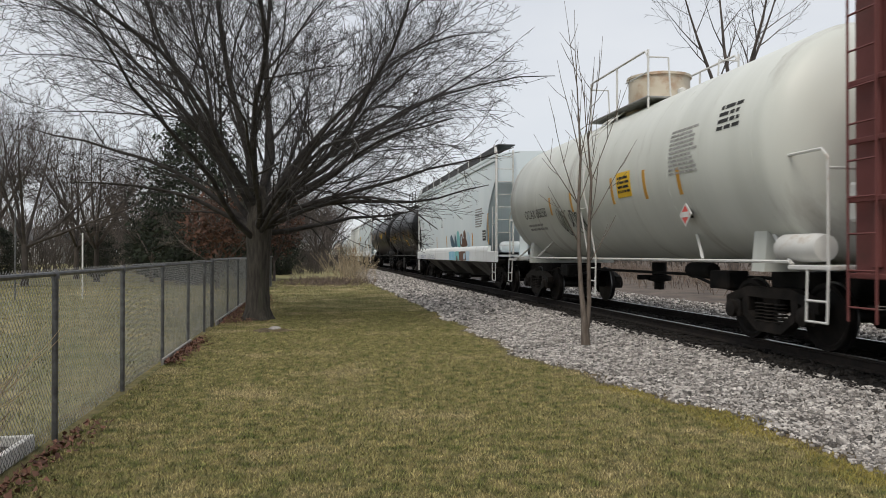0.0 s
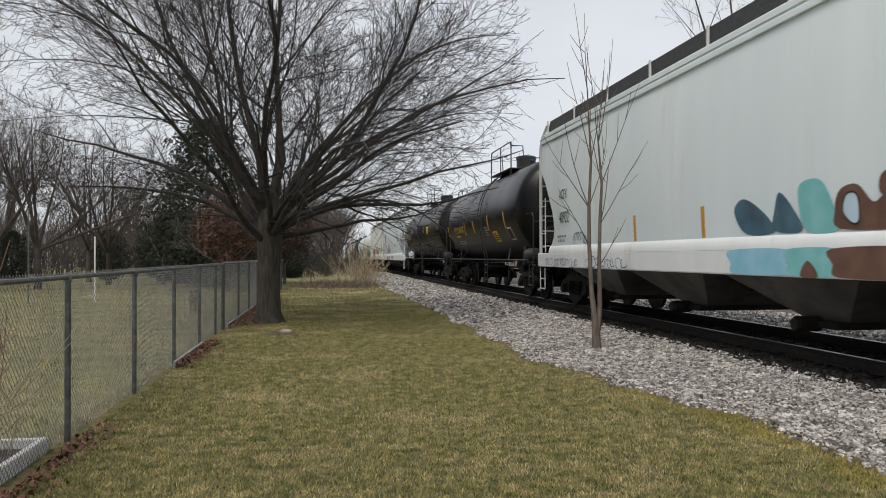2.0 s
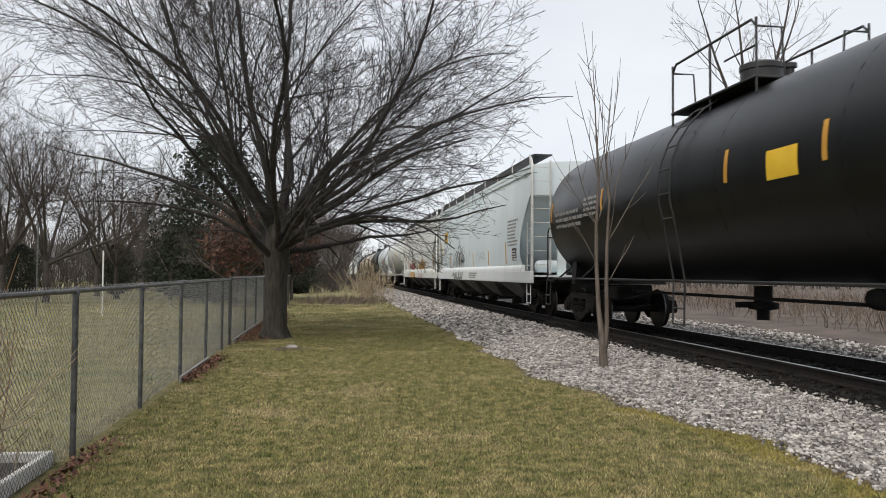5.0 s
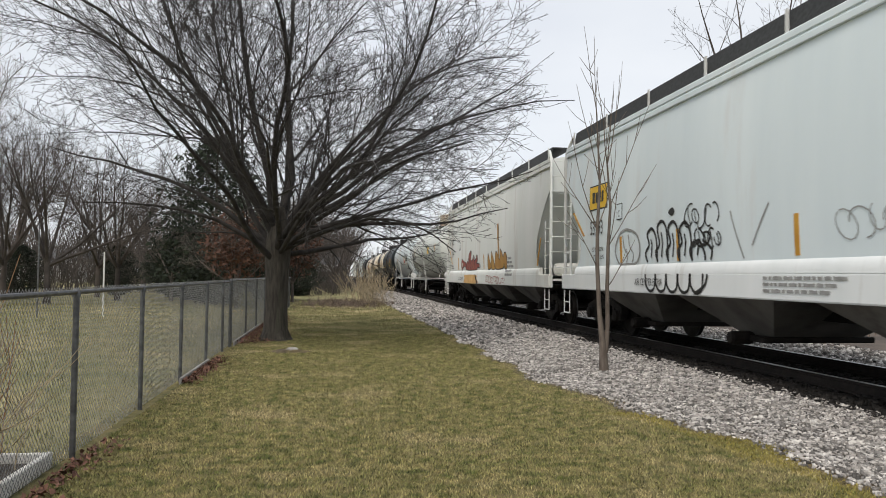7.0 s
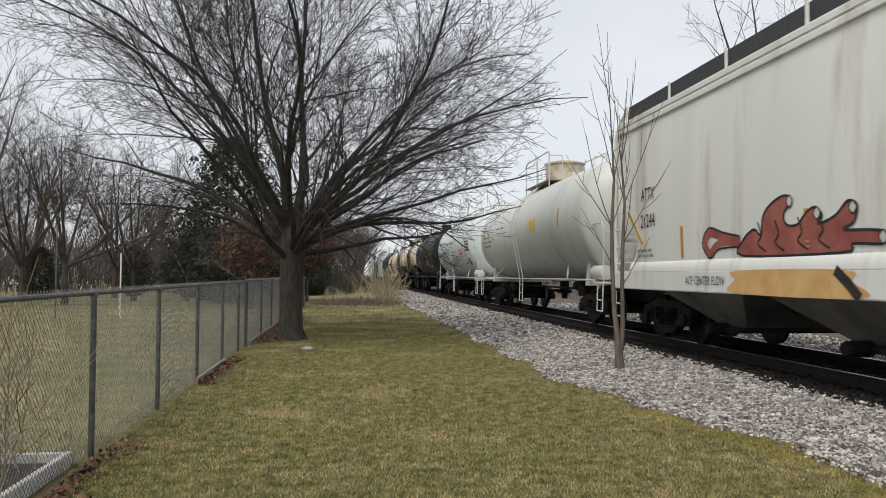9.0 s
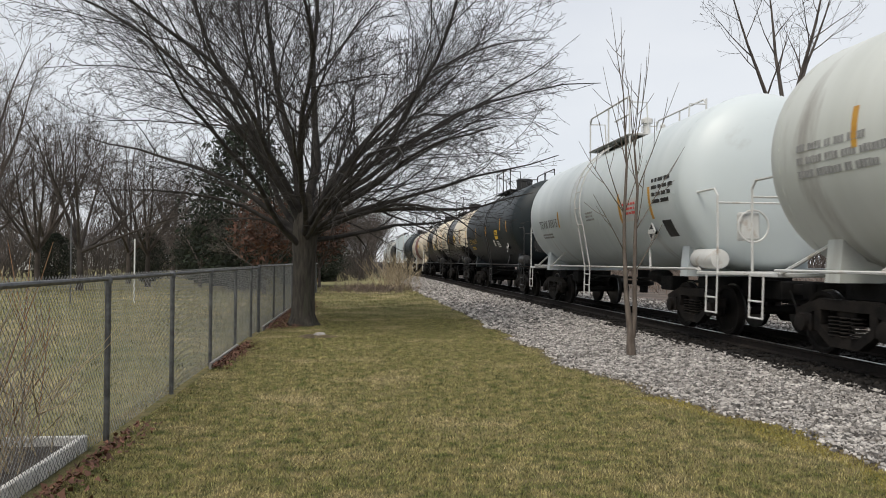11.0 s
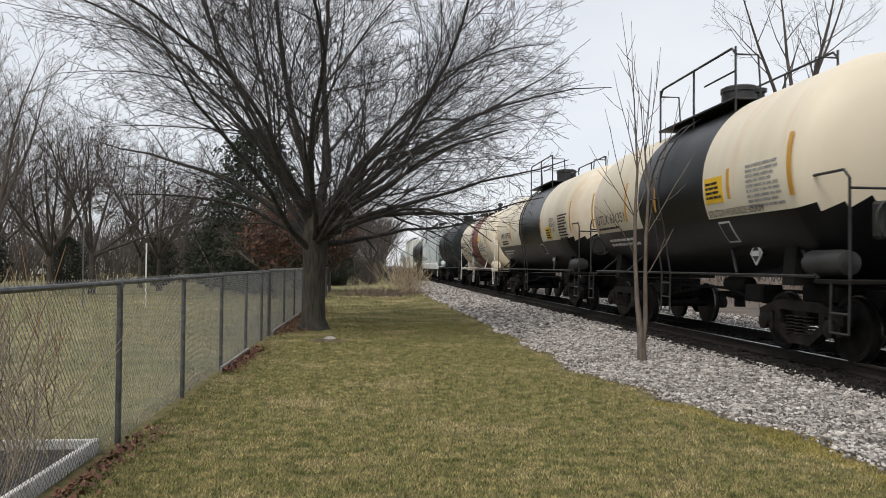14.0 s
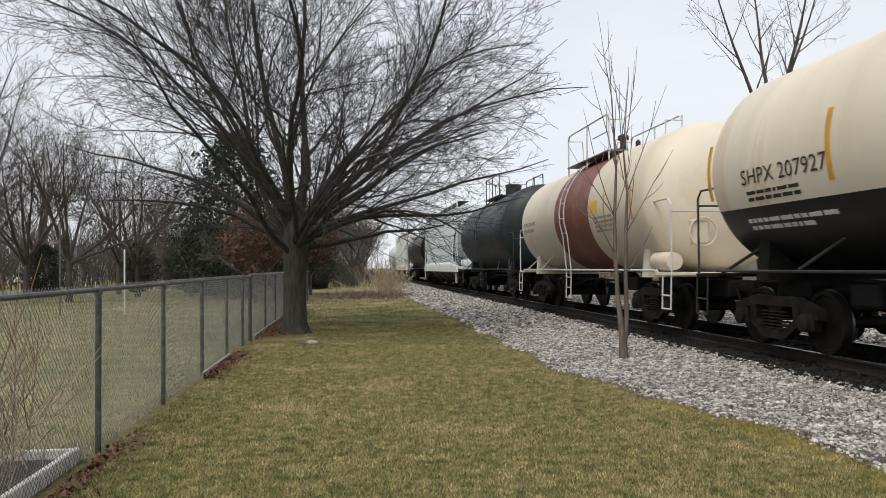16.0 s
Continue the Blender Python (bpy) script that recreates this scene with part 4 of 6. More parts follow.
class Skin:
    """Lays flat marks on a car's near side. place(y, h) gives the point at height h, lifted a little off the plate."""

    def __init__(self, place):
        self.place = place

    def sheet(self, y0, y1, h0, h1, shape=None, lift=0.008, n=6, slant=0.0):
        s = shape or Shape()
        v, f = [], []
        for k in range(n + 1):
            h = h0 + (h1 - h0) * k / n
            dy = slant * k / n
            for y in (y0 + dy, y1 + dy):
                v.append(self.place(y, h, lift))
                v.append(self.place(y, h, 0.0))
        for k in range(n):
            a = 4 * k
            f += [(a, a + 2, a + 6, a + 4), (a, a + 4, a + 5, a + 1), (a + 2, a + 3, a + 7, a + 6)]
        f += [(0, 1, 3, 2), (4 * n, 4 * n + 2, 4 * n + 3, 4 * n + 1)]
        return s.add(v, f)

    def bars(self, y, h, rows, width, size, seed, lift=0.008):
        """Lines of writing too small to read, as bars; y is where the lines begin."""
        rng, s = random.Random(seed), Shape()
        for r in range(rows):
            u, top = 0.0, h - r * size * 1.75
            stop = width * rng.uniform(0.75, 1.0)
            while u < stop:
                for _ in range(rng.randint(2, 7)):
                    w = size * rng.uniform(0.42, 0.6)
                    self.sheet(y - u - w, y - u, top - size, top - size * rng.uniform(0.0, 0.15), s, lift, 1)
                    u += w + size * 0.2
                u += size * 0.6
        return s

    def text(self, words, y, h, size, lift=0.012, wide=1.0, span=0.0):
        """Lettering; y is where it begins, h its foot."""
        cu = bpy.data.curves.new("lettering", "FONT")
        cu.body, cu.size, cu.resolution_u = words, size / 0.72, 3
        tmp = bpy.data.objects.new("lettering", cu)
        scene.collection.objects.link(tmp)
        bpy.context.view_layer.update()
        me = bpy.data.meshes.new_from_object(tmp.evaluated_get(bpy.context.evaluated_depsgraph_get()))
        bpy.data.objects.remove(tmp)
        if span:
            wide = span / max(v.co.x for v in me.vertices)
        for v in me.vertices:
            v.co = self.place(y - v.co.x * wide, h + v.co.y, lift)
        return me

    def stroke(self, pts, width, s=None, lift=0.009):
        """A sprayed line through (y, h) points."""
        s = s or Shape()
        v, f = [], []
        for i, (y, h) in enumerate(pts):
            a, b = pts[max(i - 1, 0)], pts[min(i + 1, len(pts) - 1)]
            dy, dh = b[0] - a[0], b[1] - a[1]
            n = math.hypot(dy, dh) or 1
            for k in (-0.5, 0.5):
                v.append(self.place(y - dh / n * width * k, h + dy / n * width * k, lift))
        for i in range(len(pts) - 1):
            f.append((2 * i, 2 * i + 1, 2 * i + 3, 2 * i + 2))
        return s.add(v, f)

    def fill(self, pts, lift=0.008):
        """A sprayed patch inside an outline of (y, h)."""
        tri = geometry.tessellate_polygon([[Vector((y, h, 0)) for y, h in pts]])
        return Shape().add([self.place(y, h, lift) for y, h in pts], [tuple(t) for t in tri])

    def scrawl(self, y, h, width, height, loops, seed, stroke=0.03, lift=0.010):
        """A looping sprayed tag with no letters."""
        rng, s = random.Random(seed), Shape()
        for k in range(loops):
            c = y - width * (k + 0.5) / loops
            ry, rh = width / loops * rng.uniform(0.45, 0.8), height * rng.uniform(0.3, 0.5)
            mid, lean, start = h + height * 0.5 + rng.uniform(-0.1, 0.1) * height, rng.uniform(-0.4, 0.4), rng.uniform(0, 6.28)
            turn = rng.choice((3.4, 4.6, 6.1))
            pts = []
            for j in range(13):
                a = start + turn * j / 12
                dh = rh * math.sin(a)
                pts.append((c + ry * math.cos(a) + lean * dh, mid + dh))
            self.stroke(pts, stroke * rng.uniform(0.6, 1.0), s, lift + 0.001 * (k % 4))
            if rng.random() < 0.6:
                self.stroke([(c + ry * 0.2, mid + rh * 0.7), (c + rng.uniform(-0.3, 0.3) * ry, mid), (c - ry * 0.3, mid - rh * 0.8)], stroke * 0.7, s, lift + 0.005)
        return s


def rounded(pts, n=4, closed=True):
    """A smooth run through the corner points."""
    out, m = [], len(pts)
    for i in range(m if closed else m - 1):
        q = [pts[(i + k) % m] if closed else pts[min(max(i + k, 0), m - 1)] for k in (-1, 0, 1, 2)]
        for j in range(n):
            t = j / n
            out.append(tuple(0.5 * (2 * q[1][c] + (q[2][c] - q[0][c]) * t + (2 * q[0][c] - 5 * q[1][c] + 4 * q[2][c] - q[3][c]) * t * t + (3 * q[1][c] - q[0][c] - 3 * q[2][c] + q[3][c]) * t ** 3) for c in (0, 1)))
    return out + ([out[0]] if closed else [pts[-1]])


def sprayed(car, skin, pts, fill, ink=None, width=0.035, lift=0.008, name="sprayed_shape"):
    """A filled shape with a sprayed outline."""
    run = rounded(pts)
    if fill:
        part(name, skin.fill(run[:-1], lift), fill, car)
    if ink:
        part("sprayed_line", skin.stroke(run, width, lift=lift + 0.004), ink, car)


def tank_skin(radius, zc):
    def place(y, h, lift):
        a = math.asin(max(-1, min(1, (h - zc) / radius)))
        return (-(radius + lift) * math.cos(a), y, zc + (radius + lift) * math.sin(a))
    return Skin(place)


def tank_shell(half, radius, zc, bands, low=None):
    """bands: (y limit, slot) from -half up; low: (height limit, slot) for a lower half in another paint."""
    s, sides = Shape(), 64
    head = 0.62
    ys = [(-half + head - head * math.cos(t), radius * math.sin(t)) for t in (0.03, 0.18, 0.36, 0.55, 0.8, 1.1, 1.35)]
    cuts = [(-half + head, radius)] + [(b, radius) for b, _ in bands[:-1]]
    cuts += [(y, radius) for y in np.linspace(-half + head, half - head, 9)[1:-1] if all(abs(y - b) > 0.15 for b, _ in bands)]
    prof = ys + sorted(cuts) + [(half - head, radius)] + [(-y, r) for y, r in reversed(ys)]
    prof = sorted(prof)
    n = len(prof)
    base = 0
    v = [(r * -math.cos(2 * math.pi * k / sides), y, zc + r * math.sin(2 * math.pi * k / sides)) for y, r in prof for k in range(sides)]
    s.v = v
    for i in range(n - 1):
        ym = (prof[i][0] + prof[i + 1][0]) / 2
        slot = next((c for b, c in bands if ym < b), bands[-1][1])
        for k in range(sides):
            k2 = (k + 1) % sides
            zm = zc + max(prof[i][1], prof[i + 1][1]) * math.sin(2 * math.pi * (k + 0.5) / sides)
            s.f.append((i * sides + k, (i + 1) * sides + k, (i + 1) * sides + k2, i * sides + k2))
            s.m.append(low[1] if low and zm < low[0] else slot)
    s.f += [tuple(range(sides)), tuple(reversed(range((n - 1) * sides, n * sides)))]
    s.m += [bands[0][1], bands[-1][1]]
    return s


def ladder(x, y, z0, z1, width=0.42, rung=0.30, lean=0.0, r=0.016):
    s = Shape()
    for k in (-0.5, 0.5):
        s.tube([(x, y + k * width, z0), (x + lean, y + k * width, z1)], r, 6)
    n = int((z1 - z0) / rung)
    for i in range(n + 1):
        u = (i + 0.4) / (n + 1)
        s.tube([(x + lean * u, y - width / 2, z0 + (z1 - z0) * u), (x + lean * u, y + width / 2, z0 + (z1 - z0) * u)], r * 0.8, 5)
    return s


def tank_car(i, label, paints, bands, low=None, radius=1.69, zc=2.83, rail=M_STEELBLACK, dome="drum", outlet=True, y_top=0.0, platform=1.6, sill=M_UNDER, dome_mat=None):
    car, L = begin_car(i, "tank_car", label, "tank car")
    half = L / 2 - 1.05
    part("tank", tank_shell(half, radius, zc, bands, low), paints, car, smooth=True)
    # weld seams
    for y in np.linspace(-half + 0.75, half - 0.75, 6):
        pts = [(-(radius + 0.001) * math.cos(a), y, zc + (radius + 0.001) * math.sin(a)) for a in np.linspace(-1.2, 1.5, 16)]
        slot = next((c for b, c in bands if y < b), bands[-1][1])
        if not low:
            part("weld_seam", Shape().tube(pts, 0.006, 4), paints[slot], car, smooth=True)
    zb = zc - radius
    for sy in (-1, 1):
        y = sy * (L / 2 - 2.35)
        # saddle and bolster
        s = Shape()
        s.prism([(-1.25, 1.05), (1.25, 1.05), (1.18, zc - radius * 0.62), (0.85, zc - radius * 0.88), (0, zb + 0.02), (-0.85, zc - radius * 0.88), (-1.18, zc - radius * 0.62)], y - 0.16, y + 0.16)
        part("saddle", s, paints[bands[0][1]] if not low else M_UNDER, car)
        s = Shape()
        y0, y1 = sorted((sy * (L / 2 - 0.5), sy * (L / 2 - 3.4)))
        s.box(-0.30, 0.30, y0, y1, 0.68, 1.0, 0.02)
        part("stub_sill", s, M_UNDER, car)
        y0, y1 = sorted((sy * (L / 2 - 0.52), sy * (L / 2 - 1.35)))
        part("end_platform", Shape().box(-1.45, 1.45, y0, y1, 1.10, 1.16, 0.012), sill if rail is M_STEELWHITE else M_UNDER, car)
        # end handrail round the platform
        h = 2.6
        ye, yi = sy * (L / 2 - 0.58), sy * (L / 2 - 1.75)
        s = Shape()
        for sx in (-1, 1):
            s.tube([(sx * 1.42, ye, 1.1), (sx * 1.42, ye, h - 0.12), (sx * 1.42, ye - sy * 0.12, h), (sx * 1.42, yi + sy * 0.1, h), (sx * 1.40, yi, h - 0.05)], 0.02, 6)
        s.tube([(-1.42, ye, h - 0.25), (1.42, ye, h - 0.25)], 0.018, 6)
        part("end_handrail", s, rail, car, smooth=True)
        # step below the platform
        s = Shape()
        ys = sy * (L / 2 - 0.75)
        for k in (-0.2, 0.2):
            s.tube([(-1.44, ys + k, 1.12), (-1.46, ys + k, 0.45)], 0.016, 5)
        for z in (0.46, 0.72):
            s.tube([(-1.46, ys - 0.2, z), (-1.46, ys + 0.2, z)], 0.018, 5)
        part("sill_step", s, rail, car)
        # brace from the platform to the shell
        part("brace", Shape().tube([(-1.38, sy * (L / 2 - 1.35), 1.16), (-1.1, sy * (L / 2 - 2.2), 1.6)], 0.028, 6), rail, car)
        part("brace", Shape().tube([(-1.42, sy * (L / 2 - 3.6), 1.22), (-1.16, sy * (L / 2 - 4.3), 1.66)], 0.026, 6), rail, car)
    # side running rail
    part("side_rail", Shape().tube([(-1.45, -L / 2 + 1.3, 1.2), (-1.45, L / 2 - 1.3, 1.2)], 0.024, 6), rail, car, smooth=True)
    part("side_rail", Shape().tube([(1.45, -L / 2 + 1.3, 1.2), (1.45, L / 2 - 1.3, 1.2)], 0.024, 6), rail, car, smooth=True)
    # underside: pipes, brake rod, reservoir and outlet
    s = Shape().tube([(-0.5, -half + 1, 0.92), (-0.5, half - 1, 0.92)], 0.03, 6)
    s.tube([(0.35, -half + 1.5, 0.86), (0.35, half - 1.5, 0.86)], 0.02, 6)
    part("brake_pipe", s, M_UNDER, car)
    part("air_reservoir", Shape().lathe([(0.02, -half + 3.9), (0.13, -half + 3.95), (0.15, -half + 4.05), (0.15, -half + 4.7), (0.13, -half + 4.8), (0.02, -half + 4.85)], "y", (-0.45, 0, 1.0), 14), M_UNDER, car, smooth=True)
    for sy in (-1, 1):
        s = Shape()
        y = sy * (L / 2 - 2.35)
        s.box(-0.75, 0.75, y - 0.45, y + 0.45, 0.80, 1.04, 0.02)
        s.tube([(-0.62, y - sy * 0.3, 0.62), (-0.62, y - sy * 2.2, 0.74), (-0.50, y - sy * 3.4, 0.92)], 0.03, 6)
        s.box(-0.85, -0.45, min(y - sy * 1.5, y - sy * 2.1), max(y - sy * 1.5, y - sy * 2.1), 0.72, 1.02, 0.03)
        part("brake_rigging", s, M_UNDER, car)
    if outlet:
        s = Shape().lathe([(0.16, zb - 0.02), (0.16, zb - 0.3), (0.26, zb - 0.32), (0.26, zb - 0.42), (0.11, zb - 0.45), (0.11, zb - 0.62)], "z", (0, y_top, 0), 14)
        s.box(-0.5, -0.1, y_top - 0.05, y_top + 0.05, zb - 0.4, zb - 0.3)
        part("outlet_valve", s, M_UNDER, car, smooth=True)
    # side ladder bending over the shell, then down to the step
    s = Shape()
    yl = y_top + 0.15
    for k in (-0.22, 0.22):
        pts = [(-1.52, yl + k, 0.42), (-1.50, yl + k, 1.2)] + [(-(radius + 0.10) * math.cos(a), yl + k, zc + (radius + 0.10) * math.sin(a)) for a in np.linspace(-0.35, 1.30, 9)]
        s.tube(pts, 0.018, 6)
    part("ladder_stile", s, rail, car, smooth=True)
    for a in np.linspace(-0.3, 1.15, 7):
        c, z = -(radius + 0.10) * math.cos(a), zc + (radius + 0.10) * math.sin(a)
        part("rung", Shape().tube([(c, yl - 0.22, z), (c, yl + 0.22, z)], 0.014, 5), rail, car)
    for z in (0.44, 0.72, 1.0):
        part("rung", Shape().tube([(-1.51, yl - 0.22, z), (-1.51, yl + 0.22, z)], 0.016, 5), rail, car)
    # top platform with railings
    zt = zc + radius
    pm = M_WALKGREY if rail is M_STEELWHITE else M_STEELBLACK
    for sx in (-1, 1):
        x0, x1 = sorted((sx * 0.36, sx * 1.02))
        part("top_walkway", Shape().box(x0, x1, y_top - platform, y_top + platform, zt - 0.10, zt - 0.06, 0.01), pm, car)
        for y in (-platform + 0.02, 0.0, platform - 0.02):
            part("railing_post", Shape().tube([(sx * 0.98, y_top + y, zt - 0.33), (sx * 0.98, y_top + y, zt + 0.86)], 0.022, 6), rail, car)
        s = Shape()
        q = platform - 0.02
        s.tube([(sx * 0.98, y_top - q, zt + 0.72), (sx * 0.98, y_top - q + 0.14, zt + 0.86), (sx * 0.98, y_top + q - 0.14, zt + 0.86), (sx * 0.98, y_top + q, zt + 0.72)], 0.024, 6)
        s.tube([(sx * 0.98, y_top - q, zt + 0.42), (sx * 0.98, y_top - 0.5, zt + 0.42)], 0.018, 6)
        part("railing", s, rail, car, smooth=True)
    for sy in (-1, 1):
        y = y_top + sy * (platform - 0.02)
        for sx in (-1, 1):
            part("railing_end", Shape().tube([(sx * 0.98, y, zt + 0.72), (sx * 0.55, y, zt + 0.72), (sx * 0.5, y, zt - 0.05)], 0.02, 6), rail, car, smooth=True)
    dm = dome_mat or (M_STEELBLACK if rail is M_STEELBLACK else M_STEELWHITE)
    if dome == "drum":
        s = Shape().lathe([(0.36, zt - 0.12), (0.36, zt + 0.42), (0.38, zt + 0.43), (0.38, zt + 0.52), (0.30, zt + 0.56), (0.03, zt + 0.58)], "z", (0, y_top, 0), 24)
        part("manway_housing", s, dm, car, smooth=True)
        part("fitting", Shape().lathe([(0.07, zt - 0.05), (0.07, zt + 0.25), (0.11, zt + 0.26), (0.11, zt + 0.33), (0.02, zt + 0.36)], "z", (0, y_top - 0.85, 0), 12), dm, car, smooth=True)
    elif dome == "bonnet":
        s = Shape().lathe([(0.72, zt - 0.3), (0.72, zt - 0.02), (0.66, zt + 0.0), (0.66, zt + 0.62), (0.70, zt + 0.63), (0.70, zt + 0.68), (0.40, zt + 0.76), (0.03, zt + 0.78)], "z", (0, y_top, 0), 28)
        part("bonnet", s, M_RUSTY, car, "rust-streaked cream protective housing", smooth=True)
        part("fitting", Shape().lathe([(0.10, zt - 0.05), (0.10, zt + 0.2), (0.03, zt + 0.24)], "z", (0, y_top - 1.1, 0), 12), dm, car, smooth=True)
    else:
        s = Shape().lathe([(0.30, zt - 0.10), (0.30, zt + 0.16), (0.34, zt + 0.17), (0.34, zt + 0.24), (0.05, zt + 0.30)], "z", (0, y_top + 0.3, 0), 20)
        s.lathe([(0.09, zt), (0.09, zt + 0.40), (0.15, zt + 0.41), (0.15, zt + 0.52), (0.03, zt + 0.58)], "z", (-0.1, y_top - 0.45, 0), 12)
        s.lathe([(0.07, zt), (0.07, zt + 0.32), (0.02, zt + 0.38)], "z", (0.2, y_top - 0.75, 0), 12)
        part("valve_cluster", s, dm, car, smooth=True)
    running_gear(car, L, 2.35)
    return car, L, tank_skin(radius, zc), half


def stripes(car, skin, ys, h0, h1, w=0.10):
    for y in ys:
        part("reflective_stripe", skin.sheet(y - w / 2, y + w / 2, h0, h1, n=8), M_STRIPE, car)


def brake_stand(car, L, paint):
    """The hand-brake wheel and white housing at the near end."""
    y = -L / 2 + 0.95
    part("brake_wheel", Shape().tube([(-0.75 + 0.28 * math.cos(a), -L / 2 + 0.62, 1.95 + 0.28 * math.sin(a)) for a in np.linspace(0, 6.2832, 17)], 0.018, 6), paint, car, smooth=True)
    part("brake_housing", Shape().box(-0.95, -0.6, -L / 2 + 0.65, -L / 2 + 0.85, 1.7, 2.2, 0.04), paint, car)
    part("brake_cylinder", Shape().lathe([(0.05, y - 0.1), (0.17, y - 0.06), (0.19, y + 0.1), (0.19, y + 0.75), (0.14, y + 0.85), (0.03, y + 0.9)], "y", (-1.22, 0, 1.38), 14), paint, car, smooth=True)


def placard(car, y, h, skin, red=True, sub=None):
    x = skin.place(y, h, 0.0)[0] - 0.10
    s = Shape().add([(x, y - 0.2, h), (x, y, h + 0.2), (x, y + 0.2, h), (x, y, h - 0.2), (x + 0.02, y - 0.2, h), (x + 0.02, y, h + 0.2), (x + 0.02, y + 0.2, h), (x + 0.02, y, h - 0.2)],
                    [(0, 1, 2, 3), (7, 6, 5, 4), (0, 4, 5, 1), (1, 5, 6, 2), (2, 6, 7, 3), (3, 7, 4, 0)])
    p = part("placard", s, M_WHITEINK, car, "diamond hazard placard")
    q = Shape().add([(x - 0.005, y - 0.155, h), (x - 0.005, y, h + 0.155), (x - 0.005, y + 0.155, h), (x - 0.005, y, h - 0.155)], [(0, 1, 2, 3)])
    part("placard_face", q, M_PLACARD if red else M_INK, p)
    part("placard_bar", Shape().box(x - 0.010, x - 0.006, y - 0.13, y + 0.13, h - 0.045, h + 0.045), M_WHITEINK, p)
    part("placard_bracket", Shape().box(x + 0.02, x + 0.14, y - 0.03, y + 0.03, h - 0.05, h + 0.05), M_UNDER, p)


def hopper_skin(w_at):
    return Skin(lambda y, h, lift: (-(w_at(h) + lift), y, h))


def hopper_car(i, label, body, sill_mat, dark_walk=True):
    car, L = begin_car(i, "covered_hopper_car", label, "hopper car")
    levels = [1.55, 1.65, 1.8, 2.0, 2.15, 2.3, 2.5, 2.7, 2.9, 3.2, 3.45, 3.7, 4.2, 4.42]

    def w_at(h):
        # gently bulged side, drawn in towards sill and eave
        u = (h - 2.7) / 1.75
        return 1.60 - 0.075 * u * u if h > 1.5 else 1.63

    def end_at(h):
        # the side sheet is cut away below the overhanging top, in a curve that comes back to the sill
        return L / 2 - 0.78 - float(np.interp(h, (1.55, 1.65, 1.8, 2.0, 2.3, 2.5, 2.9, 3.2, 3.7), (0.85, 1.0, 1.16, 1.25, 1.2, 1.1, 0.8, 0.55, 0.0)))
    s = Shape()
    v, n = [], len(levels)
    cols = [-1, -0.6, -0.2, 0.2, 0.6, 1]
    for sx in (-1, 1):
        for h in levels:
            for c in cols:
                v.append((sx * w_at(h), c * end_at(h), h))
    f = []
    m = len(cols)
    for side in (0, 1):
        for a in range(n - 1):
            for c in range(m - 1):
                b = side * n * m
                q = (b + a * m + c, b + a * m + c + 1, b + (a + 1) * m + c + 1, b + (a + 1) * m + c)
                f.append(q if side else tuple(reversed(q)))
    for a in range(11, n - 1):
        for c, flip in ((0, 0), (m - 1, 1)):
            q = (a * m + c, n * m + a * m + c, n * m + (a + 1) * m + c, (a + 1) * m + c)
            f.append(tuple(reversed(q)) if flip else q)
    s.add(v, f)
    part("body_shell", s, body, car, smooth=True)
    for sy in (-1, 1):
        a, b = sy * (L / 2 - 0.84), sy * (L / 2 - 3.7)
        q = Shape().add([(-1.54, a, 3.70), (1.54, a, 3.70), (1.50, b, 1.35), (-1.50, b, 1.35), (-1.54, a - sy * 0.06, 3.70), (1.54, a - sy * 0.06, 3.70), (1.50, b - sy * 0.06, 1.35), (-1.50, b - sy * 0.06, 1.35)],
                        [(0, 1, 2, 3), (7, 6, 5, 4), (0, 4, 5, 1), (2, 6, 7, 3)])
        part("slope_sheet", q, body, car)
    # eave mouldings and roof
    e = L / 2 - 0.77
    for sx in (-1, 1):
        x0, x1 = sorted((sx * 1.50, sx * 1.575))
        part("eave_moulding", Shape().box(x0, x1, -e, e, 4.40, 4.50, 0.012).box(x0 - 0.0, x1 + 0.0, -e, e, 4.53, 4.64, 0.012).box(x0 + 0.02, x1 - 0.02, -e, e, 4.49, 4.54), body, car)
    part("roof", Shape().prism([(-1.52, 4.40), (1.52, 4.40), (1.50, 4.63), (0.9, 4.74), (0, 4.78), (-0.9, 4.74), (-1.50, 4.63)], -e + 0.02, e - 0.02), body, car)
    for sx in (-1, 1):
        x0, x1 = sorted((sx * 0.78, sx * 1.42))
        w = part("roof_walkway", Shape().prism([(sx * 1.47, 4.67), (sx * 1.44, 4.67), (sx * 1.38, 4.98), (sx * 0.80, 4.98), (sx * 0.80, 5.01), (sx * 1.40, 5.01)], -e + 0.3, e - 0.3), M_GRATING, car, "dark expanded-metal running board")
        for k in range(9):
            y = (-e + 0.4) * (1 - k / 4)
            b = Shape().box(min(sx * 1.475, sx * 1.50), max(sx * 1.475, sx * 1.50), y - 0.03, y + 0.03, 4.62, 5.0)
            part("walkway_bracket", b, M_STEELWHITE if sill_mat is M_SILLWHITE else body, w)
    for k in range(6):
        y = -e + 2 * e * (k + 0.5) / 6
        part("roof_hatch", Shape().box(-0.5, 0.5, y - 0.7, y + 0.7, 4.75, 4.86, 0.03), body, car)
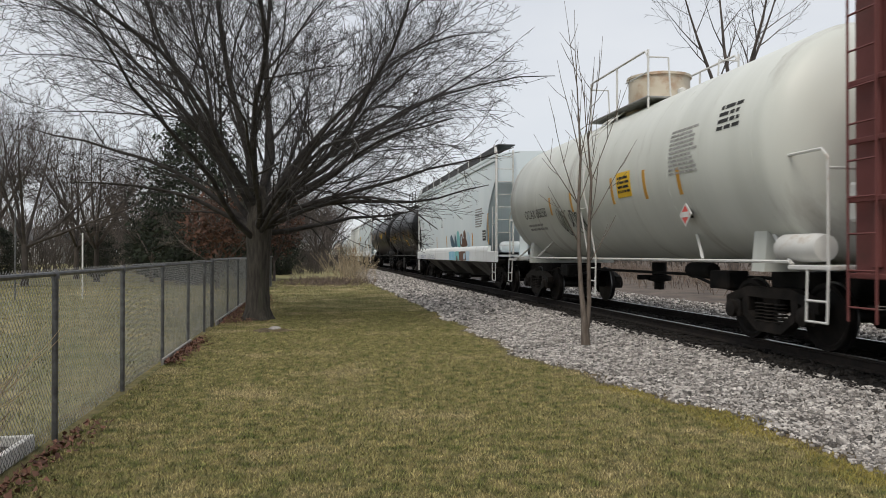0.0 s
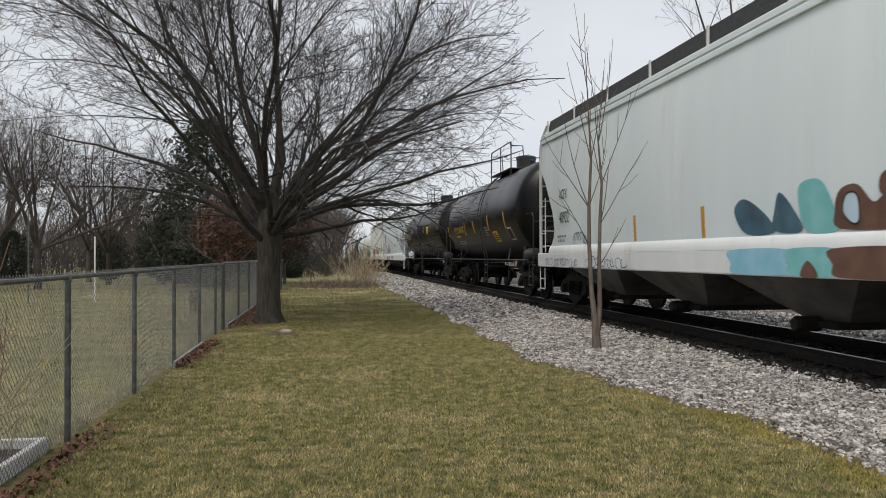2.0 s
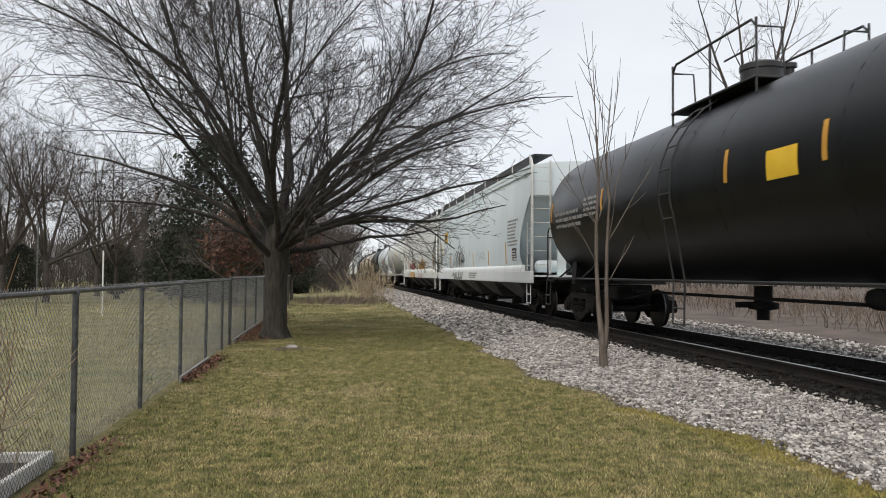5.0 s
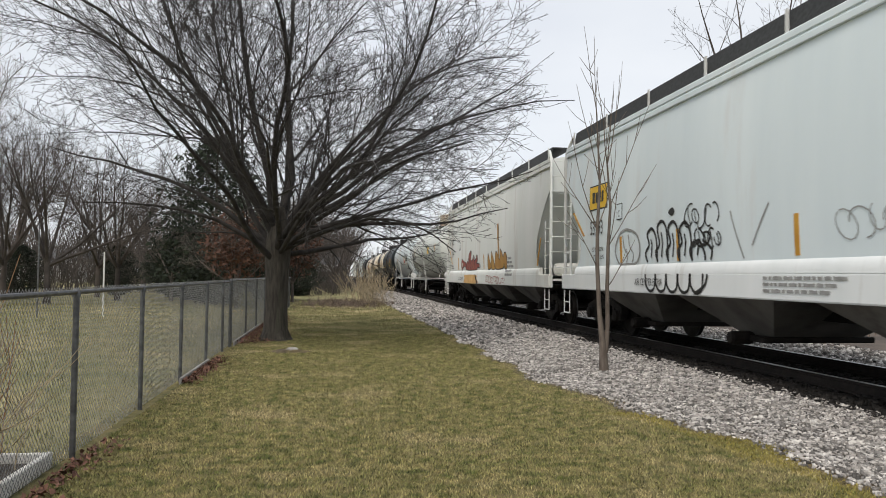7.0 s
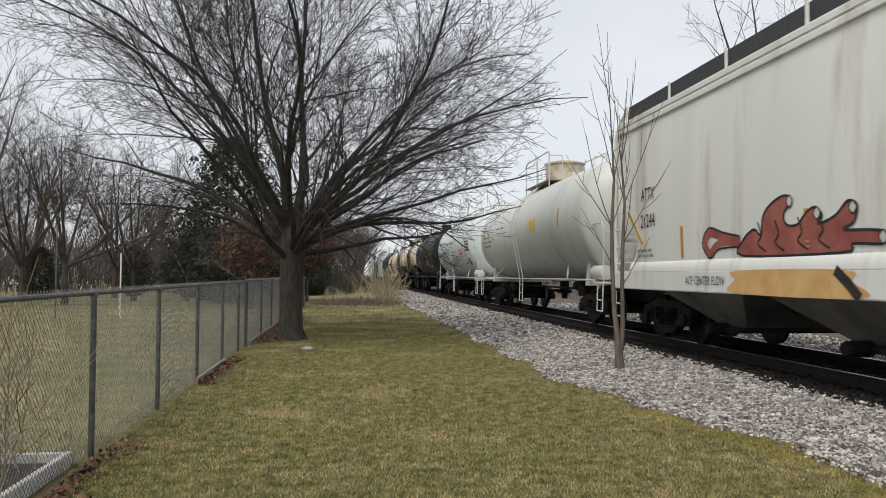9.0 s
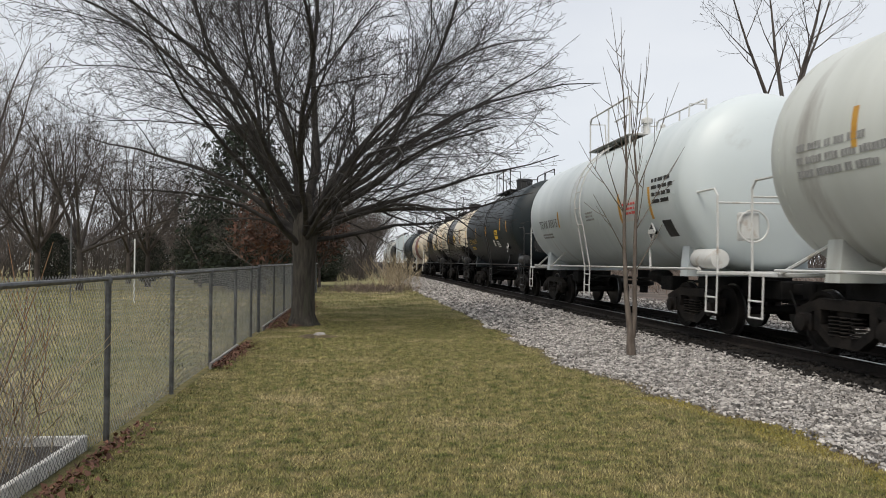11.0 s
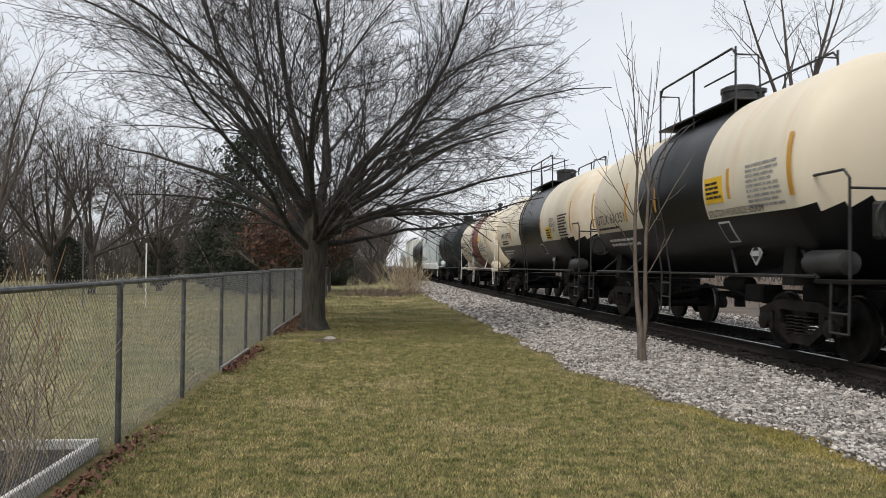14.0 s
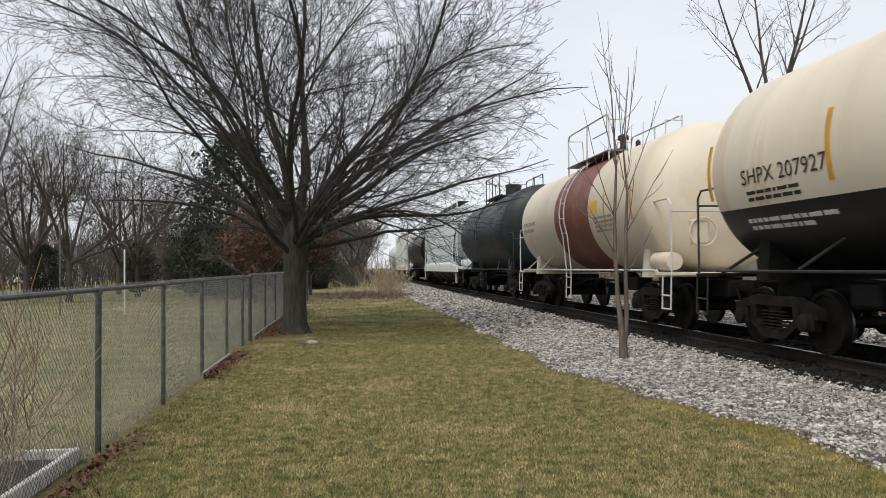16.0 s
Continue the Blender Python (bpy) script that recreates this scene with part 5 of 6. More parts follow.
    # side sills, with a rolled top flange
    for sx in (-1, 1):
        x0, x1 = sorted((sx * 1.50, sx * 1.63))
        part("side_sill", Shape().box(x0, x1, -L / 2 + 0.62, L / 2 - 0.62, 1.03, 1.40, 0.02), sill_mat, car)
        q = Shape().prism([(sx * 1.63, 1.395), (sx * 1.627, 1.45), (sx * 1.61, 1.52), (sx * 1.585, 1.57), (sx * 1.555, 1.60), (sx * 1.50, 1.60), (sx * 1.50, 1.395)], -L / 2 + 1.65, L / 2 - 1.65)
        part("sill_flange", q, sill_mat, car, smooth=True)
    # end frames: ladder, corner posts, braces and platform
    for sy in (-1, 1):
        ye = sy * (L / 2 - 0.66)
        y0, y1 = sorted((ye, sy * (L / 2 - 2.3)))
        part("end_platform", Shape().box(-1.49, 1.49, y0, y1, 1.22, 1.28), body, car)
        y0, y1 = sorted((sy * (L / 2 - 0.86), sy * (L / 2 - 0.80)))
        part("end_panel", Shape().box(-1.46, 1.46, y0, y1, 3.66, 4.6, 0.01), body, car)
        pale = M_STEELWHITE if sill_mat is M_SILLWHITE else body
        for sx in (-1, 1):
            s = Shape().tube([(sx * 1.55, ye, 1.3), (sx * 1.55, ye, 4.35), (sx * 1.52, ye - sy * 0.10, 4.62), (sx * 1.48, ye - sy * 0.44, 4.90)], 0.042, 6)
            part("corner_post", s, pale, car, smooth=True)
            # a short ladder on the side, a tall one across the end
            part("side_ladder", ladder(sx * 1.57, sy * (L / 2 - 0.93), 1.42, 2.9, 0.46, 0.40), pale, car)
            s = Shape().tube([(sx * 0.98, ye, 1.3), (sx * 0.98, ye, 4.75)], 0.03, 6)
            for k in range(8):
                s.tube([(sx * 1.55, ye, 1.62 + 0.42 * k), (sx * 1.55, ye + sy * 0.07, 1.60 + 0.42 * k), (sx * 0.98, ye + sy * 0.07, 1.60 + 0.42 * k), (sx * 0.98, ye, 1.62 + 0.42 * k)], 0.013, 5)
            part("end_ladder", s, pale, car)
            st = Shape()
            for k in (-0.22, 0.22):
                st.tube([(sx * 1.58, sy * (L / 2 - 0.92) + k, 1.0), (sx * 1.58, sy * (L / 2 - 0.92) + k, 0.42)], 0.016, 5)
            for z in (0.43, 0.7):
                st.tube([(sx * 1.58, sy * (L / 2 - 0.92) - 0.22, z), (sx * 1.58, sy * (L / 2 - 0.92) + 0.22, z)], 0.018, 5)
            part("sill_step", st, M_STEELWHITE, car)
        br = Shape()
        for x in (-0.55, 0.55):
            br.prism([(x - 0.14, 1.26), (x + 0.14, 1.26), (x + 0.10, 3.9), (x - 0.10, 3.9)], sy * (L / 2 - 0.96), sy * (L / 2 - 0.88))
        part("air_reservoir", Shape().lathe([(0.03, -1.25), (0.15, -1.2), (0.19, -1.1), (0.19, -0.45), (0.15, -0.36), (0.03, -0.32)], "x", (0, sy * (L / 2 - 1.45), 1.55), 14), body, car, smooth=True)
        part("end_brace", br, body, car)
    # outlet hoppers and centre sill
    part("centre_sill", Shape().box(-0.28, 0.28, -L / 2 + 0.55, L / 2 - 0.55, 0.70, 1.05, 0.02), M_UNDER, car)
    for k in (-1.5, -0.5, 0.5, 1.5):
        y = k * (L - 7.6) / 3.3
        h = Shape()
        v = [(-1.5, y - 1.65, 1.10), (1.5, y - 1.65, 1.10), (1.5, y + 1.65, 1.10), (-1.5, y + 1.65, 1.10), (-0.75, y - 0.45, 0.42), (0.75, y - 0.45, 0.42), (0.75, y + 0.45, 0.42), (-0.75, y + 0.45, 0.42)]
        h.add(v, [(0, 3, 2, 1), (4, 5, 6, 7), (0, 1, 5, 4), (1, 2, 6, 5), (2, 3, 7, 6), (3, 0, 4, 7)])
        ho = part("outlet_hopper", h, M_CHUTE, car)
        part("outlet_gate", Shape().box(-0.95, 0.95, y - 0.5, y + 0.5, 0.33, 0.42, 0.015).lathe([(0.09, -1.25), (0.11, -1.2), (0.11, -0.9), (0.09, -0.85)], "x", (0, y, 0.38), 12), M_TRUCK, ho)
    running_gear(car, L, 2.25)
    return car, L, hopper_skin(w_at)


def boxcar(i):
    car, L = begin_car(i, "boxcar", "dark maroon ribbed steel boxcar", "boxcar")
    h = L / 2 - 0.05
    part("body_side", Shape().box(-1.56, 1.56, -h, h, 1.02, 4.55, 0.03), M_MAROON, car)
    for k in range(17):
        y = -h + 0.4 + (2 * h - 0.8) * k / 16
        part("side_rib", Shape().box(-1.62, -1.562, y - 0.06, y + 0.06, 1.15, 4.45, 0.012), M_MAROON, car)
    for z in (1.06, 1.9, 2.55, 3.2, 4.45):
        part("side_rail", Shape().box(-1.66, -1.625, -h, h, z - 0.03, z + 0.03, 0.008), M_MAROON, car)
    part("roof", Shape().prism([(-1.62, 4.552), (1.62, 4.552), (1.6, 4.65), (0, 4.82), (-1.6, 4.65)], -h, h), M_MAROON, car)
    part("end_ladder", ladder(-1.70, h - 0.3, 0.55, 4.2, 0.44, 0.45), M_MAROON, car)
    sk = Skin(lambda y, z, lift: (-1.67 - lift, y, z))
    part("stencil", sk.bars(h - 0.75, 1.75, 3, 1.6, 0.17, 3), M_WHITEINK, car)
    part("underframe", Shape().box(-0.3, 0.3, -h, h, 0.65, 1.015, 0.02), M_UNDER, car)
    running_gear(car, L, 2.2)


def letters(car, skin, words, y, h, size, ink, name="lettering", wide=1.0, span=0.0):
    part(name, skin.text(words, y, h, size, wide=wide, span=span), ink, car)


def train():
    boxcar(0)
    # white tank car with a rusty bonnet
    car, L, sk, half = tank_car(1, "dirty white tank car with rusty top housing", [M_TANKWHITE], [(99, 0)], rail=M_STEELWHITE, dome="bonnet", sill=M_STEELWHITE)
    stripes(car, sk, (2.67, 1.1, -half + 2.9), 2.28, 2.72)
    stripes(car, sk, (-1.38, -2.9), 2.3, 2.82)
    letters(car, sk, "OCAX 88058", 5.05, 2.27, 0.24, M_INK, span=1.95)
    part("stencil", sk.bars(5.0, 2.12, 2, 1.4, 0.06, 1), M_GREYINK, car)
    part("yellow_panel", sk.sheet(-2.3, -1.65, 2.4, 2.88, n=8), M_YELLOW, car)
    part("panel_print", sk.bars(-1.72, 2.8, 4, 0.5, 0.05, 2, 0.014), M_INK, car)
    part("stencil", sk.bars(-3.9, 3.35, 11, 0.9, 0.04, 3), M_GREYINK, car)
    part("stencil", sk.bars(-5.4, 3.5, 4, 0.6, 0.06, 4), M_INK, car)
    part("graffiti", sk.scrawl(2.25, 1.8, 1.85, 0.6, 8, 5, 0.045), M_INK, car, "black sprayed scrawl")
    placard(car, -half + 2.9, 1.95, sk)
    brake_stand(car, L, M_STEELWHITE)

    # pale grey hopper with teal and brown blobs
    car, L, sk = hopper_car(2, "pale grey covered hopper with teal and brown graffiti", M_HOPGREY, M_SILLWHITE)
    far = L / 2
    stripes(car, sk, (2.7, 0.0, -5.6), 1.6, 2.1)
    stripes(car, sk, (-8.25,), 1.64, 2.7)
    letters(car, sk, "ACFX", far - 2.5, 2.75, 0.26, M_INK, wide=0.7)
    letters(car, sk, "40922", far - 2.5, 2.15, 0.30, M_INK, wide=0.75)
    part("stencil", sk.bars(far - 2.3, 1.85, 2, 0.7, 0.06, 5), M_GREYINK, car)
    part("stencil", sk.bars(-6.2, 2.95, 8, 1.1, 0.05, 6), M_GREYINK, car)
    part("black_plate", sk.sheet(-7.85, -7.37, 1.78, 2.14), M_INK, car)
    part("plate_print", sk.bars(-7.42, 2.08, 3, 0.36, 0.05, 9, 0.014), M_WHITEINK, car)
    part("stencil", sk.bars(-L / 2 + 6.0, 1.22, 1, 1.4, 0.06, 7, 0.008), M_GREYINK, car)
    low = Skin(lambda y, h, lift: (-(1.634 + lift), y, h))
    sprayed(car, sk, [(-0.95, 1.95), (-1.15, 2.12), (-1.45, 2.05), (-1.85, 1.80), (-1.95, 1.62), (-1.25, 1.62)], M_DEEPBLUE)
    sprayed(car, sk, [(-1.95, 1.65), (-1.98, 1.95), (-2.1, 2.15), (-2.4, 1.9), (-2.55, 1.62)], M_DEEPBLUE, lift=0.010)
    sprayed(car, sk, [(-2.5, 2.0), (-2.55, 2.22), (-2.9, 2.25), (-3.1, 2.05), (-3.25, 1.62), (-2.65, 1.62)], M_TURQUOISE, lift=0.012)
    sprayed(car, sk, [(-3.2, 1.85), (-3.3, 2.08), (-3.6, 2.12), (-3.85, 1.9), (-4.1, 2.0), (-4.5, 1.85), (-4.6, 1.62), (-3.3, 1.62)], M_BROWN, lift=0.014)
    sprayed(car, sk, [(-3.35, 1.82), (-3.42, 2.02), (-3.6, 2.0), (-3.62, 1.72), (-3.5, 1.68)], M_HAZE, M_INK, 0.02, lift=0.018)
    sprayed(car, sk, [(-3.95, 2.02), (-4.0, 2.2), (-4.25, 2.24), (-4.42, 2.08), (-4.35, 1.92), (-4.1, 1.92)], M_BROWN, lift=0.020)
    sprayed(car, sk, [(-4.65, 1.62), (-4.6, 2.1), (-4.85, 2.16), (-5.1, 2.05), (-5.2, 1.62)], M_HAZE)
    for k, (a, b, mt) in enumerate([(-0.9, -2.35, M_SKYBLUE), (-2.3, -3.3, M_TURQUOISE), (-3.2, -4.65, M_BROWN), (-4.6, -5.3, M_HAZE)]):
        sprayed(car, low, [(a, 1.39), (b, 1.39), (b + 0.08, 1.2), (b + 0.02, 1.06), (a - 0.12, 1.05), (a - 0.02, 1.2)], mt, lift=0.004 + 0.002 * k)
    sprayed(car, low, [(-2.6, 1.05), (-2.75, 1.25), (-2.95, 1.05)], M_BROWN, lift=0.014)
    sprayed(car, low, [(-4.15, 1.1), (-4.2, 1.32), (-4.42, 1.34), (-4.45, 1.1)], M_HAZE, M_INK, 0.025, lift=0.014)
    part("graffiti", low.scrawl(far - 1.4, 1.05, 2.6, 0.22, 12, 8, 0.02), M_SPRAYGREY, car, "blue marker scrawl")
    part("graffiti", low.scrawl(far - 4.6, 1.04, 2.4, 0.26, 8, 9, 0.022), M_SPRAYGREY, car, "blue marker scrawl")
    part("graffiti", sk.scrawl(far - 3.6, 1.55, 0.9, 0.35, 4, 10, 0.028), M_SPRAYGREY, car, "blue marker scrawl")

    # two black tank cars
    car, L, sk, half = tank_car(3, "black tank car with yellow lettering", [M_TANKBLACK], [(99, 0)], y_top=-1.35)
    letters(car, sk, "UTLX 661830", 4.81, 2.34, 0.27, M_GOLDINK, span=2.1)
    part("stencil", sk.bars(4.7, 2.22, 1, 0.9, 0.06, 11), M_GOLDINK, car)
    part("stencil", sk.bars(4.6, 2.0, 2, 1.5, 0.05, 12), M_GREYINK, car)
    stripes(car, sk, (half - 0.4, 2.4, 0.55), 2.22, 2.72)
    stripes(car, sk, (-2.1, -4.63), 2.25, 2.8, 0.12)
    part("yellow_panel", sk.sheet(-3.2, -2.5, 1.84, 2.2, n=8), M_YELLOW, car)
    part("panel_print", sk.bars(-2.58, 2.14, 4, 0.55, 0.04, 13, 0.014), M_INK, car)
    part("white_plate", sk.sheet(-5.3, -4.75, 1.86, 2.26, n=6), M_WHITEINK, car)
    part("plate_face", sk.sheet(-5.26, -4.79, 1.90, 2.22, n=6, lift=0.013), M_INK, car)
    part("stencil", sk.bars(-1.4, 2.4, 4, 0.5, 0.05, 14), M_GREYINK, car)
    brake_stand(car, L, M_STEELBLACK)
    car, L, sk, half = tank_car(4, "glossy black tank car with yellow panel", [M_TANKBLACK], [(99, 0)], platform=1.5)
    stripes(car, sk, (half - 0.8, half - 4.6, -half + 4.0, -half + 1.0, -1.8), 2.7, 3.2, 0.09)
    part("yellow_panel", sk.sheet(-3.6, -2.9, 2.6, 3.0, n=8), M_YELLOW, car)
    part("stencil", sk.bars(half - 1.2, 2.9, 3, 1.8, 0.09, 15), M_GREYINK, car)
    part("stencil", sk.bars(half - 3.4, 3.1, 4, 0.9, 0.07, 16), M_GREYINK, car)
    brake_stand(car, L, M_STEELBLACK)

    # light hopper with yellow sign and black graffiti
    car, L, sk = hopper_car(5, "pale grey covered hopper with black graffiti and yellow sign", M_HOPGREY, M_SILLWHITE)
    far = L / 2
    stripes(car, sk, (far - 4.6, -0.35, -3.5, 3.1), 1.63, 2.18)
    part("reflective_stripe", sk.sheet(8.0, 8.12, 2.3, 2.92, slant=0.8), M_STRIPE, car)
    stripes(car, sk, (-6.4,), 1.65, 2.4)
    part("sign", sk.sheet(6.53, 7.67, 2.86, 3.43, n=6), M_INK, car, "yellow emblem panel")
    part("sign_face", sk.sheet(6.56, 7.64, 2.89, 3.40, n=6, lift=0.013), M_YELLOW, car)
    part("sign_mark", sk.bars(7.45, 3.28, 1, 0.6, 0.26, 17, 0.018), M_INK, car)
    letters(car, sk, "53293", 7.62, 2.3, 0.33, M_INK, wide=0.75)
    letters(car, sk, "LD LMT  220700", 7.5, 1.92, 0.10, M_INK, wide=0.75)
    letters(car, sk, "LT WT    65300", 7.45, 1.74, 0.10, M_INK, wide=0.75)
    part("plate_frame", sk.sheet(5.65, 5.95, 2.54, 2.88), M_INK, car)
    part("plate_face", sk.sheet(5.67, 5.93, 2.56, 2.86, lift=0.012), M_HOPGREY, car)
    letters(car, sk, "C", 5.88, 2.6, 0.14, M_INK)
    low = Skin(lambda y, h, lift: (-(1.634 + lift), y, h))
    # a grey bubble, then tall outlined loops that run down over the sill
    sprayed(car, sk, [(5.85, 1.62), (6.05, 1.9), (5.85, 2.18), (5.55, 2.3), (5.2, 2.28), (4.85, 2.15), (4.75, 1.85), (4.95, 1.62), (5.4, 1.6)], None, M_GREYINK, 0.05)
    for a in (5.5, 5.2):
        part("sprayed_line", sk.stroke(rounded([(a + 0.12, 2.2), (a + 0.05, 1.95), (a - 0.12, 1.8), (a - 0.05, 1.63)], 4, False), 0.04, lift=0.012), M_GREYINK, car)
    for k in range(5):
        a = 4.28 - 0.46 * k
        top = (2.25, 2.36, 2.32, 2.28, 1.95)[k]
        run = rounded([(a + 0.12, 1.62), (a + 0.2, 1.8), (a + 0.02, 1.95), (a + 0.1, top - 0.1), (a - 0.12, top), (a - 0.3, top - 0.2), (a - 0.32, 1.62)], 4, False)
        part("sprayed_line", sk.stroke(run, 0.06, lift=0.010 + 0.001 * k), M_INK, car)
        part("sprayed_line", sk.stroke([(a - 0.08, top - 0.2), (a - 0.12, 1.95), (a - 0.06, 1.7)], 0.045, lift=0.016), M_INK, car)
        run = rounded([(a + 0.1, 1.40), (a + 0.08, 1.2), (a - 0.1, 1.08), (a - 0.3, 1.14), (a - 0.34, 1.40)], 4, False)
        part("sprayed_line", low.stroke(run, 0.055, lift=0.006), M_INK, car)
    part("sprayed_line", sk.stroke(rounded([(2.2, 1.95), (1.9, 1.8), (1.95, 1.62)], 4, False), 0.05), M_INK, car)
    part("sprayed_line", low.stroke(rounded([(1.95, 1.39), (2.05, 1.2), (2.4, 1.07)], 4, False), 0.05), M_INK, car)
    sprayed(car, sk, [(3.45, 2.5), (3.3, 2.58), (3.2, 2.5), (3.32, 2.43)], M_INK)
    part("graffiti", sk.scrawl(2.75, 2.15, 1.1, 0.4, 5, 23, 0.035), M_INK, car, "black sprayed scrawl")
    part("graffiti", sk.scrawl(2.4, 1.8, 0.8, 0.35, 4, 20, 0.04), M_INK, car, "black sprayed scrawl")
    part("sprayed_line", sk.stroke(rounded([(1.3, 2.35), (1.2, 2.1), (0.95, 1.62)], 4, False), 0.03), M_GREYINK, car)
    part("sprayed_line", sk.stroke(rounded([(0.27, 2.38), (0.5, 2.1), (0.72, 1.8)], 4, False), 0.03), M_GREYINK, car)
    part("graffiti", sk.scrawl(-1.2, 1.8, 1.6, 0.4, 6, 24, 0.02), M_GREYINK, car, "faded marker scrawl")
    letters(car, low, "ARI CENTER FLOW", 4.88, 1.18, 0.14, M_INK, wide=0.75)
    part("stencil", low.bars(0.36, 1.36, 3, 1.6, 0.05, 22), M_GREYINK, car)
    part("stencil", sk.bars(-6.7, 3.1, 8, 1.3, 0.065, 23), M_GREYINK, car)
    part("black_plate", sk.sheet(-7.9, -7.3, 1.75, 2.15), M_INK, car)
    part("plate_print", sk.bars(-7.36, 2.08, 4, 0.45, 0.05, 9, 0.014), M_WHITEINK, car)

    # warm white hopper with red and orange graffiti
    car, L, sk = hopper_car(6, "off-white covered hopper with red and orange graffiti", M_HOPWHITE, M_HOPWHITE)
    far = L / 2
    stripes(car, sk, (5.85, 2.1, -0.16), 1.63, 2.2)
    part("reflective_stripe", sk.sheet(7.62, 7.74, 1.95, 2.67, slant=0.75), M_STRIPE, car)
    part("reflective_stripe", sk.sheet(-8.05, -7.93, 1.65, 2.45, slant=-0.45), M_STRIPE, car)
    letters(car, sk, "ATTX", 7.7, 2.82, 0.26, M_INK, wide=0.7)
    letters(car, sk, "21244", 7.74, 2.28, 0.28, M_INK, wide=0.75)
    part("stencil", sk.bars(far - 2.0, 1.85, 2, 0.8, 0.06, 26), M_GREYINK, car)
    low = Skin(lambda y, h, lift: (-(1.634 + lift), y, h))
    # red figure with an orange foot on the sill
    sprayed(car, sk, [(3.75, 1.62), (3.72, 1.85), (3.4, 2.0), (3.2, 1.9), (3.15, 2.15), (2.95, 2.32), (2.6, 2.42), (2.42, 2.34), (2.6, 2.18), (2.55, 2.02), (2.3, 2.0), (2.1, 2.14), (1.9, 2.2), (1.75, 2.08), (1.85, 1.98), (1.5, 2.06), (1.25, 2.22), (1.08, 2.15),
                      (1.15, 1.96), (1.35, 1.88), (0.75, 1.84), (0.55, 1.76), (0.7, 1.68), (1.2, 1.70), (1.4, 1.60)], M_ROSE, M_INK)
    part("sprayed_line", sk.stroke(rounded([(3.8, 1.84), (4.3, 1.92), (4.75, 2.02), (4.95, 1.85), (4.8, 1.68), (4.6, 1.78), (4.3, 1.86), (3.8, 1.84)], 5, False), 0.14, lift=0.008), M_ROSE, car)
    part("sprayed_line", sk.stroke(rounded([(3.8, 1.92), (4.3, 2.0), (4.8, 2.1), (5.05, 1.85), (4.8, 1.6), (4.5, 1.74), (3.85, 1.76)], 5, False), 0.03, lift=0.013), M_INK, car)
    for a in (3.2, 2.75, 2.2, 1.75):
        part("sprayed_line", sk.stroke(rounded([(a + 0.08, 2.1), (a, 1.9), (a + 0.1, 1.78), (a - 0.12, 1.66)], 4, False), 0.03, lift=0.014), M_INK, car)
    for y, h in ((2.45, 2.33), (1.85, 2.12), (1.15, 2.14), (0.65, 1.76)):
        sprayed(car, sk, [(y + 0.07, h), (y, h + 0.08), (y - 0.07, h), (y, h - 0.08)], M_WHITEINK, M_INK, 0.02, lift=0.018)
    sprayed(car, low, [(3.85, 1.39), (1.3, 1.39), (1.15, 1.25), (1.0, 1.05), (3.95, 1.05), (3.9, 1.25)], M_PEACH, lift=0.004)
    part("sprayed_line", low.stroke([(1.45, 1.39), (1.2, 1.22), (1.0, 1.05)], 0.14, lift=0.010), M_INK, car)
    # orange pointed letters with a tall brush stroke
    for k, pts in enumerate(([(-0.95, 1.62), (-1.0, 2.2), (-1.3, 1.95), (-1.55, 1.68)], [(-1.6, 1.62), (-1.6, 2.0), (-1.66, 2.26), (-1.95, 2.0), (-2.2, 1.62)],
                             [(-2.3, 1.62), (-2.3, 2.0), (-2.42, 2.25), (-2.7, 2.15), (-2.95, 1.95), (-3.1, 2.05), (-3.15, 2.3), (-3.4, 2.2), (-3.6, 2.02), (-3.75, 2.14), (-4.0, 2.16), (-4.15, 2.0), (-4.1, 1.62), (-3.8, 1.62), (-3.7, 1.78), (-3.5, 1.62)])):
        sprayed(car, sk, pts, M_SPRAYORANGE, M_INK, 0.04, lift=0.008 + 0.001 * k)
    part("brush_stroke", sk.fill([(-2.62, 3.22), (-2.82, 3.25), (-2.9, 2.7), (-3.0, 2.05), (-2.86, 2.0), (-2.72, 2.7)], 0.018), M_SPRAYORANGE, car)
    part("graffiti", low.scrawl(-0.8, 1.08, 3.2, 0.28, 7, 27, 0.03), M_ROSE, car, "red sprayed outline")
    letters(car, low, "ACF CENTER FLOW", 5.6, 1.16, 0.15, M_INK, wide=0.75)
    part("stencil", sk.bars(-4.0, 2.0, 5, 0.9, 0.08, 30), M_GREYINK, car)

    # pale tank cars
    car, L, sk, half = tank_car(7, "pale grey grimy tank car with white rails", [M_TANKWHITE], [(99, 0)], rail=M_STEELWHITE, sill=M_STEELWHITE, dome="bonnet")
    stripes(car, sk, (half - 2.4, -half + 2.6), 2.7, 3.2)
    part("yellow_panel", sk.sheet(-2.4, -1.7, 2.7, 3.1, n=8), M_YELLOW, car)
    part("stencil", sk.bars(half - 1.2, 2.9, 3, 1.6, 0.1, 32), M_GREYINK, car)
    brake_stand(car, L, M_STEELWHITE)
    car, L, sk, half = tank_car(8, "clean pale grey tank car with white rails", [M_TANKGREY], [(99, 0)], rail=M_STEELWHITE, sill=M_STEELWHITE, dome="valves")
    letters(car, sk, "TEVX 70315", 4.78, 2.36, 0.25, M_INK, span=2.1)
    part("stencil", sk.bars(4.7, 2.2, 2, 1.3, 0.05, 33), M_GREYINK, car)
    stripes(car, sk, (2.5, -half + 3.8), 2.33, 2.78)
    stripes(car, sk, (-2.78, -half + 2.0), 2.2, 2.85)
